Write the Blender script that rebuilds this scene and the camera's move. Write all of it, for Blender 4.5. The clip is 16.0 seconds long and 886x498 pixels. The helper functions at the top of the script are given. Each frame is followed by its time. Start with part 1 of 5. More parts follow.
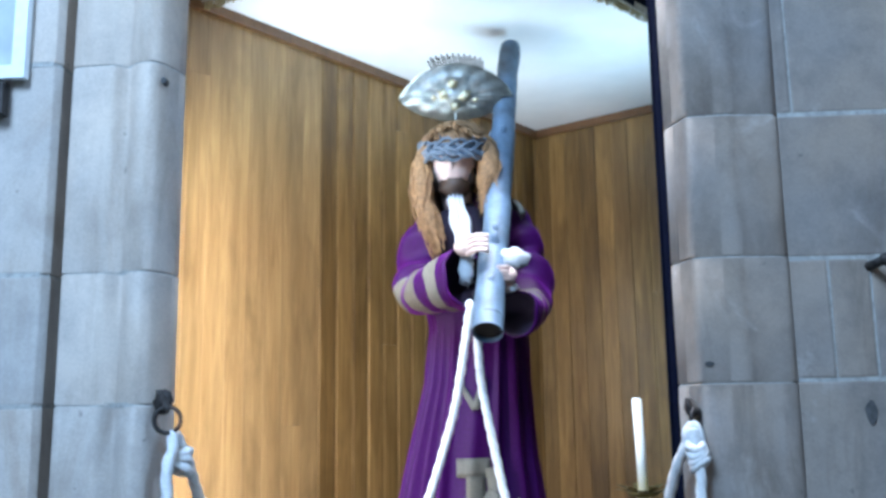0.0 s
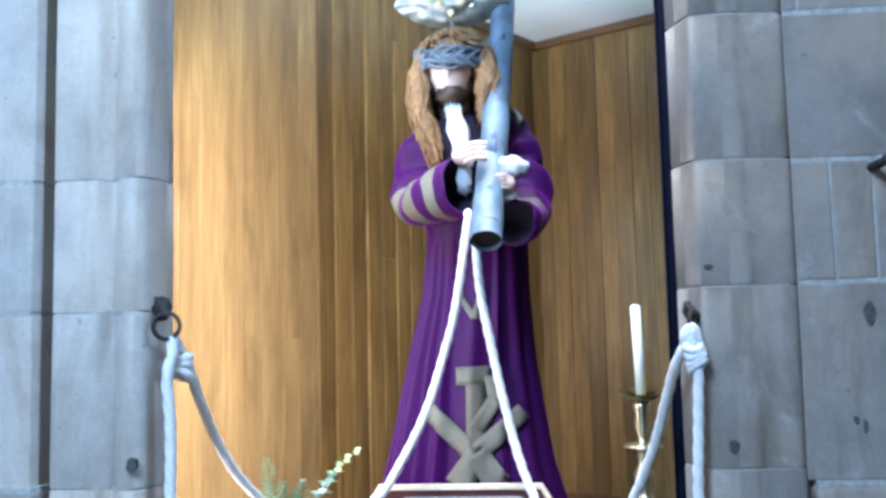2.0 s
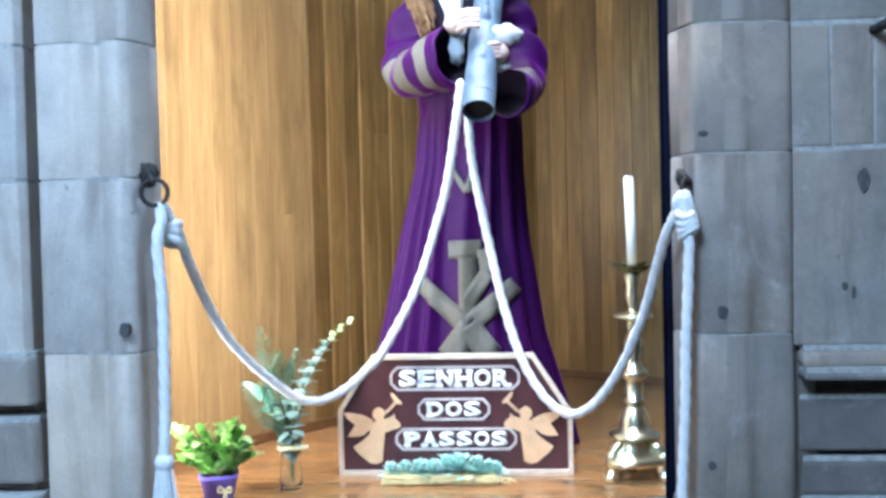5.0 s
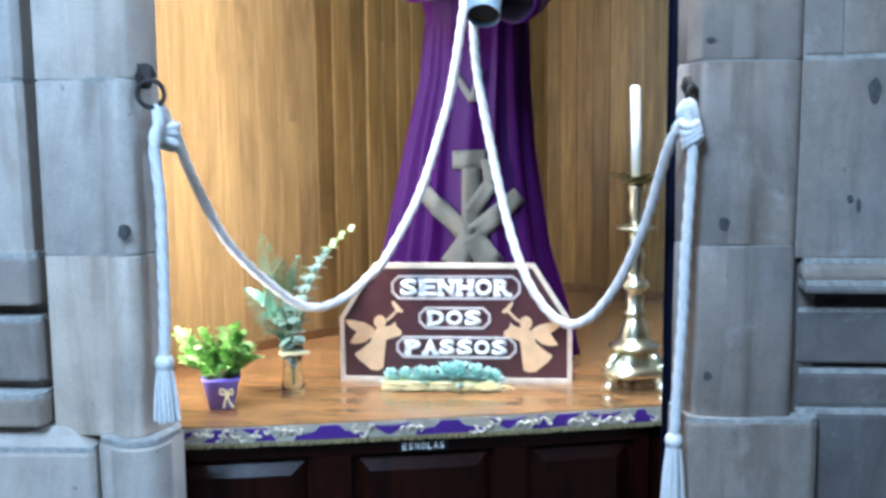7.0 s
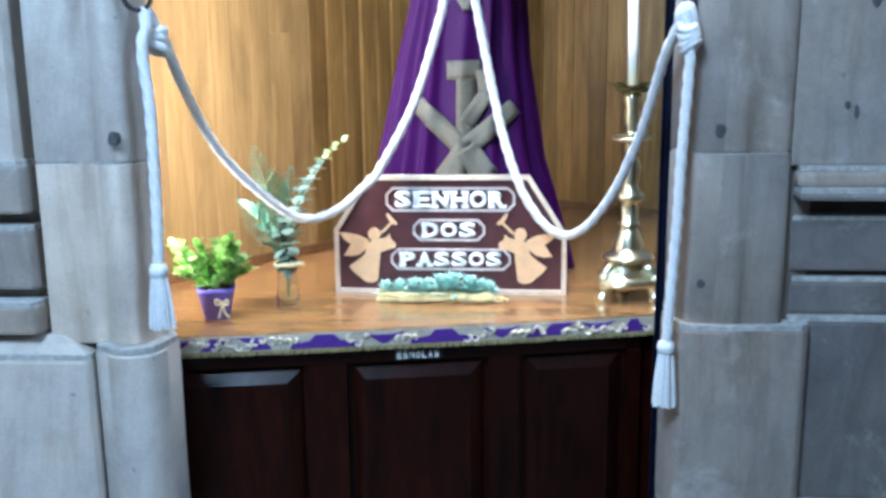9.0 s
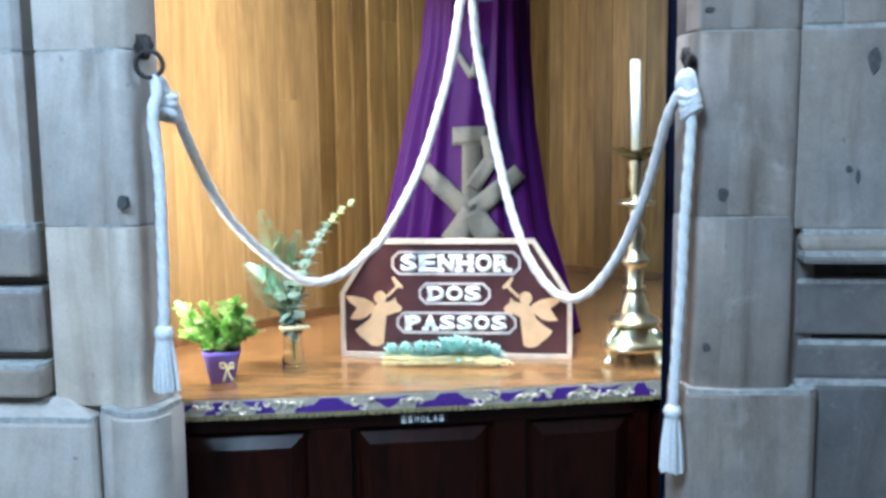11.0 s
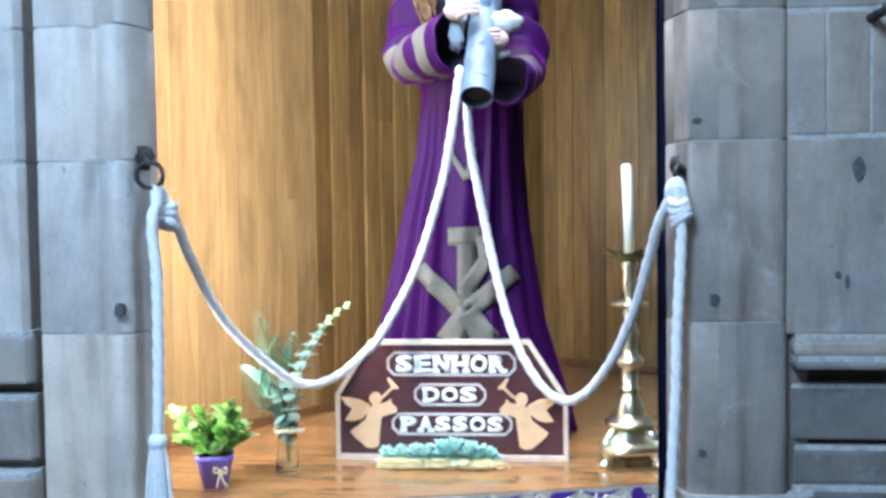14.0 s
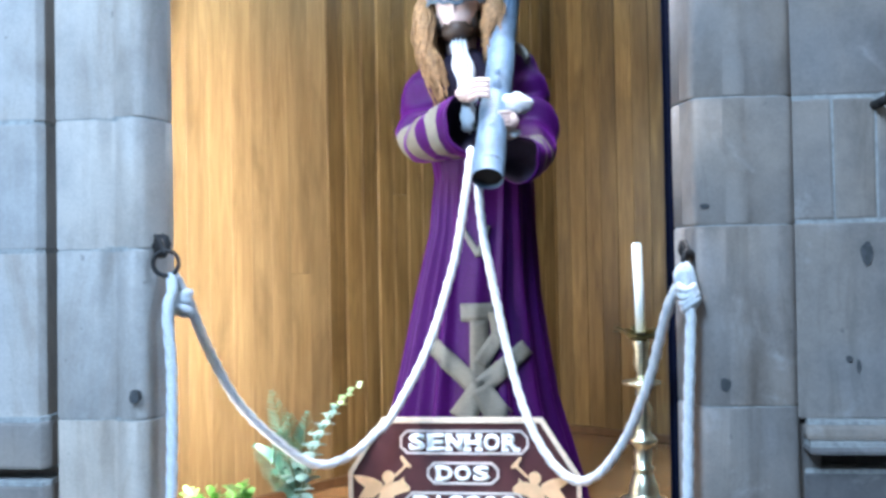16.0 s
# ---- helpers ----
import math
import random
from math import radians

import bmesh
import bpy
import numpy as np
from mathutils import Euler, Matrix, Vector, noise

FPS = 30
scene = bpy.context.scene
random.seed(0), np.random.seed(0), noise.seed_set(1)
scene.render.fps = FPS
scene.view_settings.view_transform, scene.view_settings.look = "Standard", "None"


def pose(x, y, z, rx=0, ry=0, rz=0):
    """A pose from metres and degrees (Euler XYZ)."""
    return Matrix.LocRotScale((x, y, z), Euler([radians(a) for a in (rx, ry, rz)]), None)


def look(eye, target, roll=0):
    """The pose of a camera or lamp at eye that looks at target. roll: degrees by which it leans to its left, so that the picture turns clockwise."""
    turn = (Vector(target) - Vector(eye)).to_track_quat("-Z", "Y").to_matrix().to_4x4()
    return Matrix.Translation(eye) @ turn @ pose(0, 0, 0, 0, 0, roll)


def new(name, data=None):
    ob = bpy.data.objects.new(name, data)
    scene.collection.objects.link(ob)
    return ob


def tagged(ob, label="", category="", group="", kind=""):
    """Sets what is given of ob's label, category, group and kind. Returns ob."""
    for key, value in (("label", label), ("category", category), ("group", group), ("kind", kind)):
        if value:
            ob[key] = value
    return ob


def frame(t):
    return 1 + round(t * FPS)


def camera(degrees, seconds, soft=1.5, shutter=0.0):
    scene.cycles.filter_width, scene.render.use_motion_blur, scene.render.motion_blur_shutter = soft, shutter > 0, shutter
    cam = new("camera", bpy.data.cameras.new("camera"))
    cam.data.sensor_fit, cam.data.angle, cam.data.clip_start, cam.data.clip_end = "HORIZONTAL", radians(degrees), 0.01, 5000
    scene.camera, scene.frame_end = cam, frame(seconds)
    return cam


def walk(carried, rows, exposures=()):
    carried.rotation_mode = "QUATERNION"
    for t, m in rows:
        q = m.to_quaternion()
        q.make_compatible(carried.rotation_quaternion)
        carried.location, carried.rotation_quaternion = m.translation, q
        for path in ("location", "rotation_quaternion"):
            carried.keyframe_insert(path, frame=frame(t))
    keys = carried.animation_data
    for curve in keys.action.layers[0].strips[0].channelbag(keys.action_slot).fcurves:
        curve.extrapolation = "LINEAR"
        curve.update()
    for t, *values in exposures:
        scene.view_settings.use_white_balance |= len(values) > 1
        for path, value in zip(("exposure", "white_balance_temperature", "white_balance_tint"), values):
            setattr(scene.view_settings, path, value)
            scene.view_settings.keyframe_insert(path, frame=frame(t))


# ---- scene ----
cam = camera(51.8, 16.0, 3.2)
PATH = [
    (0, (0.086, -2.178, 1.763), (-0.064, -0.214, 2.111), -0.8),
    (0.5, (0.086, -2.173, 1.752), (-0.071, -0.204, 2.063), -0.8),
    (1, (0.078, -2.168, 1.741), (-0.068, -0.192, 2.012), -0.7),
    (1.5, (0.084, -2.163, 1.729), (-0.07, -0.183, 1.964), -1.0),
    (2, (0.088, -2.153, 1.72), (-0.066, -0.167, 1.905), -1.3),
    (2.5, (0.089, -2.147, 1.71), (-0.07, -0.159, 1.859), -1.3),
    (3, (0.091, -2.141, 1.695), (-0.046, -0.149, 1.802), -1.2),
    (3.5, (0.095, -2.138, 1.685), (-0.054, -0.144, 1.754), -1.1),
    (4, (0.092, -2.135, 1.674), (-0.056, -0.141, 1.702), -1.2),
    (6.5, (0.128, -2.124, 1.65), (-0.054, -0.141, 1.471), -1.1),
    (7, (0.134, -2.118, 1.638), (-0.054, -0.14, 1.408), -0.6),
    (7.5, (0.133, -2.114, 1.626), (-0.045, -0.141, 1.35), -0.3),
    (8, (0.134, -2.116, 1.611), (-0.048, -0.151, 1.284), -0.6),
    (8.2, (0.132, -2.115, 1.609), (-0.042, -0.155, 1.25), -0.7),
    (9.25, (0.14, -2.115, 1.592), (-0.042, -0.152, 1.2), -0.65),
    (10.3, (0.147, -2.117, 1.588), (-0.041, -0.147, 1.297), -0.6),
    (10.5, (0.15, -2.121, 1.588), (-0.042, -0.149, 1.317), -0.5),
    (11, (0.15, -2.124, 1.591), (-0.05, -0.15, 1.344), -0.7),
    (11.5, (0.157, -2.126, 1.6), (-0.034, -0.148, 1.376), -0.8),
    (12, (0.153, -2.128, 1.609), (-0.057, -0.149, 1.415), -1.1),
    (12.5, (0.154, -2.128, 1.615), (-0.043, -0.145, 1.444), -1.0),
    (13, (0.15, -2.127, 1.628), (-0.042, -0.141, 1.492), -0.9),
    (13.5, (0.154, -2.134, 1.642), (-0.042, -0.146, 1.549), -0.9),
    (14, (0.159, -2.138, 1.649), (-0.035, -0.149, 1.579), -0.8),
    (14.5, (0.158, -2.146, 1.659), (-0.043, -0.156, 1.618), -0.8),
    (15, (0.161, -2.15, 1.678), (-0.048, -0.161, 1.665), -0.8),
    (15.5, (0.165, -2.156, 1.697), (-0.042, -0.167, 1.718), -0.9),
    (16, (0.18, -2.161, 1.728), (-0.052, -0.175, 1.77), -1.0),
]
EXPOSURES = [(0.0, -0.22, 5950, 8), (1.5, -0.06, 5950, 8), (4.0, -0.02, 5950, 8), (8.0, -0.02, 6000, 7), (11.0, 0.04, 6300, 6), (13.5, 0.04, 6100, 8), (16.0, 0.04, 5950, 8)]
walk(cam, [(t, look(eye, target, roll)) for t, eye, target, roll in PATH], EXPOSURES)

# ---- world and lights ----
world = bpy.data.worlds.new("world")
scene.world = world
world.use_nodes = True
wn = world.node_tree
sky = wn.nodes.new("ShaderNodeTexSky")
sky.sky_type, sky.sun_disc, sky.sun_elevation, sky.sun_rotation = "NISHITA", False, radians(40), radians(200)
wn.links.new(sky.outputs[0], wn.nodes["Background"].inputs[0])
wn.nodes["Background"].inputs[1].default_value = 0.10


def area(name, m, sx, sy, watts, colour, spread=180):
    li = bpy.data.lights.new(name, "AREA")
    li.shape, li.size, li.size_y, li.energy, li.color = "RECTANGLE", sx, sy, watts, colour
    li.spread = radians(spread)
    ob = new(name, li)
    ob.matrix_world = m
    return ob


# daylight entering through the high windows of the south and the east wall
area("window_light", look((-1.7, -4.35, 5.6), (-0.2, 0.2, 1.9)), 1.5, 2.1, 700, (0.47, 0.695, 1.0))
area("window_light", look((4.9, -2.9, 4.6), (-0.7, 0.2, 1.9)), 1.8, 2.6, 470, (0.45, 0.68, 1.0))
# in the niche: unseen uplights added behind both jambs to brighten its ceiling
area("ceiling_fill", look((-0.84, 0.26, 2.35), (-0.25, 0.95, 3.12)), 0.40, 0.30, 5.6, (0.66, 0.86, 1.0), 75)
area("ceiling_fill", look((0.85, 0.98, 2.30), (0.36, 1.20, 3.12)), 0.30, 0.30, 4.8, (0.58, 0.82, 1.0), 95)
# upright strip lamp hidden behind the left jamb
area("jamb_lamp", look((-0.84, 0.05, 1.85), (-0.62, 1.05, 1.80)), 0.08, 1.5, 29, (1.0, 0.95, 0.93), 140)
# unseen strip added under the lintel to brighten the board and table
area("front_fill", look((0.0, 0.10, 3.36), (0.06, 0.42, 1.0)), 1.1, 0.06, 14, (0.93, 0.94, 1.0), 56)


# ---- materials ----
def nodes(name):
    m = bpy.data.materials.new(name)
    m.use_nodes = True
    t = m.node_tree
    return m, t, t.nodes["Principled BSDF"]


def ramp(t, fac, stops):
    r = t.nodes.new("ShaderNodeValToRGB")
    while len(r.color_ramp.elements) < len(stops):
        r.color_ramp.elements.new(0.5)
    for e, (p, c) in zip(r.color_ramp.elements, stops):
        e.position, e.color = p, (*c, 1)
    t.links.new(fac, r.inputs[0])
    return r.outputs[0]


def coords(t, scale=(1, 1, 1), kind="Object", jitter=0.0):
    tc = t.nodes.new("ShaderNodeTexCoord")
    mp = t.nodes.new("ShaderNodeMapping")
    mp.inputs["Scale"].default_value = scale
    t.links.new(tc.outputs[kind], mp.inputs[0])
    if jitter:
        oi = t.nodes.new("ShaderNodeObjectInfo")
        mu = t.nodes.new("ShaderNodeMath")
        mu.operation = "MULTIPLY"
        mu.inputs[1].default_value = jitter
        t.links.new(oi.outputs["Random"], mu.inputs[0])
        t.links.new(mu.outputs[0], mp.inputs["Location"])
    return mp.outputs[0]


def noisy(t, vec, scale, detail=5, rough=0.6, distort=0.0):
    n = t.nodes.new("ShaderNodeTexNoise")
    n.inputs["Scale"].default_value, n.inputs["Detail"].default_value = scale, detail
    n.inputs["Roughness"].default_value, n.inputs["Distortion"].default_value = rough, distort
    t.links.new(vec, n.inputs["Vector"])
    return n.outputs[0]


def blend(t, a, b, fac, mode="MIX"):
    x = t.nodes.new("ShaderNodeMix")
    x.data_type, x.blend_type = "RGBA", mode
    for sock, v in ((x.inputs[6], a), (x.inputs[7], b), (x.inputs[0], fac)):
        if isinstance(v, (int, float)):
            sock.default_value = v
        elif isinstance(v, tuple):
            sock.default_value = (*v, 1)
        else:
            t.links.new(v, sock)
    return x.outputs[2]


def bump(t, b, height, strength, dist):
    bn = t.nodes.new("ShaderNodeBump")
    bn.inputs["Strength"].default_value, bn.inputs["Distance"].default_value = strength, dist
    t.links.new(height, bn.inputs["Height"])
    t.links.new(bn.outputs[0], b.inputs["Normal"])


def random_tone(t, lo, hi):
    oi = t.nodes.new("ShaderNodeObjectInfo")
    mr = t.nodes.new("ShaderNodeMapRange")
    mr.inputs["To Min"].default_value, mr.inputs["To Max"].default_value = lo, hi
    t.links.new(oi.outputs["Random"], mr.inputs["Value"])
    return mr.outputs[0]


def scaled(t, colour, factor):
    x = t.nodes.new("ShaderNodeVectorMath")
    x.operation = "SCALE"
    t.links.new(colour, x.inputs[0])
    t.links.new(factor, x.inputs["Scale"])
    return x.outputs[0]


def stone_material(name, base, warm, dark, stain):
    m, t, b = nodes(name)
    v = coords(t, kind="Object", jitter=30.0)
    big, mid, fine = noisy(t, v, 1.7, 4, 0.55, 0.4), noisy(t, v, 9, 6, 0.65), noisy(t, v, 150, 3, 0.7)
    c = ramp(t, big, [(0.30, base), (0.66, warm)])
    c = blend(t, c, dark, ramp(t, mid, [(0.44, (0, 0, 0)), (0.76, (0.55, 0.55, 0.55))]))
    # pale lime bloom, brown water stains that run down, and a few pitted spots
    c = blend(t, c, (0.64, 0.62, 0.60), ramp(t, noisy(t, v, 4.5, 5, 0.7, 0.6), [(0.58, (0, 0, 0)), (0.76, (0.40, 0.40, 0.40))]))
    run = coords(t, (3.2, 3.2, 0.7), "Object", 30.0)
    c = blend(t, c, stain, ramp(t, noisy(t, run, 1.5, 6, 0.7, 1.0), [(0.48, (0, 0, 0)), (0.72, (0.60, 0.60, 0.60))]))
    c = blend(t, c, (0.07, 0.065, 0.065), ramp(t, noisy(t, v, 34, 2, 0.5), [(0.745, (0, 0, 0)), (0.80, (0.5, 0.5, 0.5))]))
    c = blend(t, c, ramp(t, fine, [(0.3, (0.80, 0.80, 0.80)), (0.7, (1.10, 1.10, 1.10))]), 0.5, "MULTIPLY")
    # some blocks and patches are rosier, some bluer
    tinted = blend(t, c, (1.10, 0.985, 0.88), 1.0, "MULTIPLY")
    cool = blend(t, c, (0.97, 0.995, 1.03), 1.0, "MULTIPLY")
    mixed = blend(t, random_tone(t, 0.0, 1.0), ramp(t, noisy(t, coords(t), 1.1, 3, 0.5), [(0.35, (0, 0, 0)), (0.65, (1, 1, 1))]), 0.6)
    c = scaled(t, blend(t, cool, tinted, mixed), random_tone(t, 0.91, 1.08))
    t.links.new(c, b.inputs["Base Color"])
    b.inputs["Roughness"].default_value = 0.80
    h = blend(t, fine, noisy(t, v, 22, 5, 0.65), 0.6)
    bump(t, b, h, 0.45, 0.004)
    return m


def wood_material(name, a, c2, gloss, scale, lo=0.75, hi=1.2, coat=0.0):
    m, t, b = nodes(name)
    v = coords(t, scale, "Object", 40.0)
    grain, wave = noisy(t, v, 6, 6, 0.65, 0.8), noisy(t, v, 1.3, 3, 0.5, 0.4)
    c = ramp(t, grain, [(0.28, a), (0.75, c2)])
    c = blend(t, c, tuple(0.55 * k for k in a), ramp(t, wave, [(0.5, (0, 0, 0)), (0.8, (0.6, 0.6, 0.6))]))
    patch = noisy(t, coords(t, tuple(0.35 * k + 0.6 for k in scale), "Object", 17.0), 1.6, 5, 0.65, 0.8)
    c = blend(t, c, tuple(0.42 * k for k in a), ramp(t, patch, [(0.46, (0, 0, 0)), (0.74, (0.7, 0.7, 0.7))]))
    c = scaled(t, c, random_tone(t, lo, hi))
    t.links.new(c, b.inputs["Base Color"])
    b.inputs["Roughness"].default_value = gloss
    b.inputs["Coat Weight"].default_value = coat
    b.inputs["Coat Roughness"].default_value = 0.12
    bump(t, b, grain, 0.18, 0.002)
    return m


def plain(name, colour, rough=0.6, metal=0.0, scale=30.0, amount=0.25, relief=0.2, sheen=0.0, dist=0.002):
    m, t, b = nodes(name)
    v = coords(t)
    n, n2 = noisy(t, v, scale, 4, 0.6), noisy(t, v, scale * 0.12, 3, 0.5)
    c = ramp(t, n, [(0.3, tuple((1 - amount) * k for k in colour)), (0.7, tuple(min(1, (1 + amount * 0.5) * k) for k in colour))])
    c = blend(t, c, tuple((1 - amount) * k for k in colour), ramp(t, n2, [(0.5, (0, 0, 0)), (0.75, (0.5, 0.5, 0.5))]))
    t.links.new(c, b.inputs["Base Color"])
    b.inputs["Roughness"].default_value, b.inputs["Metallic"].default_value = rough, metal
    if sheen:
        b.inputs["Sheen Weight"].default_value, b.inputs["Sheen Roughness"].default_value = sheen, 0.35
        b.inputs["Sheen Tint"].default_value = (*[min(1, 0.04 + 4.5 * k) for k in colour], 1)
    if relief:
        bump(t, b, n, relief, dist)
    return m


def leaf_material(name, a, c2, rough=0.45):
    m, t, b = nodes(name)
    g = t.nodes.new("ShaderNodeNewGeometry")
    c = ramp(t, g.outputs["Random Per Island"], [(0.1, a), (0.9, c2)])
    c = blend(t, c, tuple(0.5 * k for k in a), ramp(t, noisy(t, coords(t), 60, 3), [(0.5, (0, 0, 0)), (0.8, (0.5, 0.5, 0.5))]))
    t.links.new(c, b.inputs["Base Color"])
    b.inputs["Roughness"].default_value = rough
    b.inputs["Subsurface Weight"].default_value = 0.0
    return m


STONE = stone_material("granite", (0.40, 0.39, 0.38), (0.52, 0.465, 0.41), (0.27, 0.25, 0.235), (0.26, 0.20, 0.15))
# about half as bright as granite; right side, left pedestal and nave walls
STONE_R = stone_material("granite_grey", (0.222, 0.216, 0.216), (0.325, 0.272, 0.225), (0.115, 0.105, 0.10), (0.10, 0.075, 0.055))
MORTAR = plain("lime_mortar", (0.38, 0.37, 0.345), 0.9, 0, 60, 0.35, 0.5)
FLAG = stone_material("dark_flagstone", (0.060, 0.058, 0.055), (0.085, 0.075, 0.065), (0.04, 0.038, 0.035), (0.05, 0.04, 0.03))
# granite_grey darkened: shade low on the right put into the colour, plus dark stains
SHADED = stone_material("granite_grey_shaded", (0.115, 0.117, 0.124), (0.165, 0.148, 0.138), (0.06, 0.057, 0.056), (0.040, 0.033, 0.030))
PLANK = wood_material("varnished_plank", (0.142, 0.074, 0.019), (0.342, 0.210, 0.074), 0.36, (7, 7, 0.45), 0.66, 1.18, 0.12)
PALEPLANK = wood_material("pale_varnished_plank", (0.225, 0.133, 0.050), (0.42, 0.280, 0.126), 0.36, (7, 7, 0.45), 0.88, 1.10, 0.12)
TRIMWOOD = wood_material("trim_wood", (0.11, 0.052, 0.02), (0.19, 0.095, 0.038), 0.4, (9, 9, 1), 0.9, 1.1, 0.2)
TABLE = wood_material("tabletop_wood", (0.26, 0.12, 0.045), (0.42, 0.22, 0.085), 0.24, (1.0, 9, 9), 0.95, 1.05, 0.6)
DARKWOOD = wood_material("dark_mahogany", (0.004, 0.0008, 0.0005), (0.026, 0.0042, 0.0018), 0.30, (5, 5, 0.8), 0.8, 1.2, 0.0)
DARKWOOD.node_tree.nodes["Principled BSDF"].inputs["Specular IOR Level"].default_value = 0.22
CEIL = plain("white_board", (0.80, 0.82, 0.83), 0.55, 0, 5, 0.06, 0.1)
BLUE = plain("dark_blue_velvet", (0.0018, 0.003, 0.012), 0.95, 0, 80, 0.3, 0.4)
BLUE.node_tree.nodes["Principled BSDF"].inputs["Specular IOR Level"].default_value = 0.1
VELVET = plain("purple_velvet", (0.034, 0.0010, 0.058), 0.55, 0, 120, 0.25, 0.3, 0.42)
VELVET.node_tree.nodes["Principled BSDF"].inputs["Sheen Tint"].default_value = (0.38, 0.03, 0.58, 1)
VELVET.node_tree.nodes["Principled BSDF"].inputs["Specular IOR Level"].default_value = 0.15
LINING = plain("dark_lining", (0.012, 0.006, 0.022), 0.9, 0, 80, 0.3, 0.2)
GALLOON = plain("gold_galloon", (0.135, 0.125, 0.100), 0.62, 0.1, 260, 0.4, 0.8)
LACE = plain("white_lace", (0.50, 0.52, 0.54), 0.85, 0, 160, 0.15, 0.8)
HAIR = plain("light_brown_hair", (0.25, 0.138, 0.058), 0.75, 0, 90, 0.5, 0.7)
BEARD = plain("dark_brown_hair", (0.035, 0.018, 0.01), 0.55, 0, 90, 0.4, 0.6)
PAINTSKIN = plain("painted_wood_flesh", (0.58, 0.44, 0.39), 0.4, 0, 40, 0.15, 0.1)
THORN = plain("blue_grey_twigs", (0.12, 0.16, 0.21), 0.5, 0.1, 90, 0.5, 0.6)
BEAM = plain("painted_blue_grey_wood", (0.110, 0.165, 0.235), 0.55, 0.0, 10, 0.65, 0.35, 0, 0.004)
BEAMEND = plain("dark_hollow_end", (0.006, 0.005, 0.005), 0.95, 0, 30, 0.4, 0.6)
GILT = plain("worn_gilding", (0.52, 0.47, 0.32), 0.5, 1.0, 70, 0.3, 0.4)
SILVER = plain("silver_plate", (0.46, 0.48, 0.46), 0.52, 1.0, 50, 0.25, 0.5)
BRASS = plain("polished_brass", (1.0, 0.90, 0.66), 0.29, 1.0, 70, 0.2, 0.35)
BRONZE = plain("tarnished_brass", (0.20, 0.17, 0.07), 0.4, 0.8, 60, 0.5, 0.6)
WAX = plain("candle_wax", (0.90, 0.88, 0.80), 0.45, 0, 10, 0.05, 0.1)
WICK = plain("burnt_wick", (0.02, 0.02, 0.02), 0.9, 0, 10, 0.05, 0)
ROPE = plain("white_cotton_rope", (0.76, 0.75, 0.74), 0.85, 0, 220, 0.25, 0.8)
IRON = plain("rusted_iron", (0.045, 0.038, 0.035), 0.6, 0.5, 60, 0.6, 0.8)
SIGNB = plain("brown_painted_board", (0.090, 0.034, 0.036), 0.32, 0, 20, 0.2, 0.1)
CREAM = plain("cream_frame_paint", (0.74, 0.60, 0.46), 0.5, 0, 40, 0.2, 0.3)
GREYLINE = plain("pale_cartouche_paint", (0.62, 0.54, 0.50), 0.5, 0, 40, 0.2, 0.2)
LETTER = plain("white_letter_paint", (0.92, 0.91, 0.89), 0.5, 0, 40, 0.08, 0.1)
FIGWOOD = plain("light_cut_plywood", (0.78, 0.50, 0.28), 0.5, 0, 24, 0.15, 0.1)
POT = plain("purple_plastic", (0.27, 0.21, 0.82), 0.35, 0, 12, 0.12, 0.05)
SOIL = plain("soil", (0.03, 0.02, 0.015), 0.95, 0, 80, 0.5, 0.8)
RAFFIA = plain("pale_raffia", (0.75, 0.66, 0.38), 0.7, 0, 120, 0.3, 0.6)
TRAY = plain("pale_straw_tray", (0.74, 0.62, 0.30), 0.6, 0, 60, 0.3, 0.7)
LEAF = leaf_material("light_green_leaf", (0.17, 0.42, 0.07), (0.44, 0.68, 0.24))
YOUNG = leaf_material("pale_young_leaf", (0.36, 0.52, 0.20), (0.55, 0.68, 0.36))
EUCA = leaf_material("eucalyptus_leaf", (0.16, 0.29, 0.25), (0.36, 0.48, 0.40))
FERN = leaf_material("fern_green", (0.14, 0.31, 0.22), (0.26, 0.48, 0.35))
SUCC = leaf_material("blue_green_succulent", (0.34, 0.62, 0.58), (0.60, 0.82, 0.74))
STEM = plain("stem_green", (0.10, 0.12, 0.04), 0.6, 0, 60, 0.3, 0.3)
PURPLECLOTH = plain("purple_brocade", (0.085, 0.020, 0.24), 0.6, 0, 200, 0.35, 0.5, 0.3)
PALEGOLD = plain("pale_gold_thread", (0.66, 0.58, 0.45), 0.6, 0.1, 240, 0.35, 0.8)
GOLDCLOTH = plain("gold_brocade", (0.56, 0.49, 0.38), 0.55, 0.15, 240, 0.45, 0.8)
FRINGE = plain("gold_fringe", (0.42, 0.33, 0.16), 0.6, 0.2, 240, 0.45, 0.8)
BLACK = plain("black_enamel", (0.012, 0.012, 0.014), 0.3, 0, 30, 0.2, 0.1)
FRAMEWHITE = plain("white_frame_paint", (0.78, 0.80, 0.80), 0.45, 0, 30, 0.1, 0.2)
PRINT = plain("grey_print", (0.42, 0.46, 0.47), 0.35, 0, 7, 0.25, 0.0)
glass_m, gt, gb = nodes("clear_glass")
gb.inputs["Base Color"].default_value = (0.93, 0.97, 0.95, 1)
gb.inputs["Transmission Weight"].default_value, gb.inputs["Roughness"].default_value, gb.inputs["IOR"].default_value = 1.0, 0.03, 1.45
GLASS = glass_m


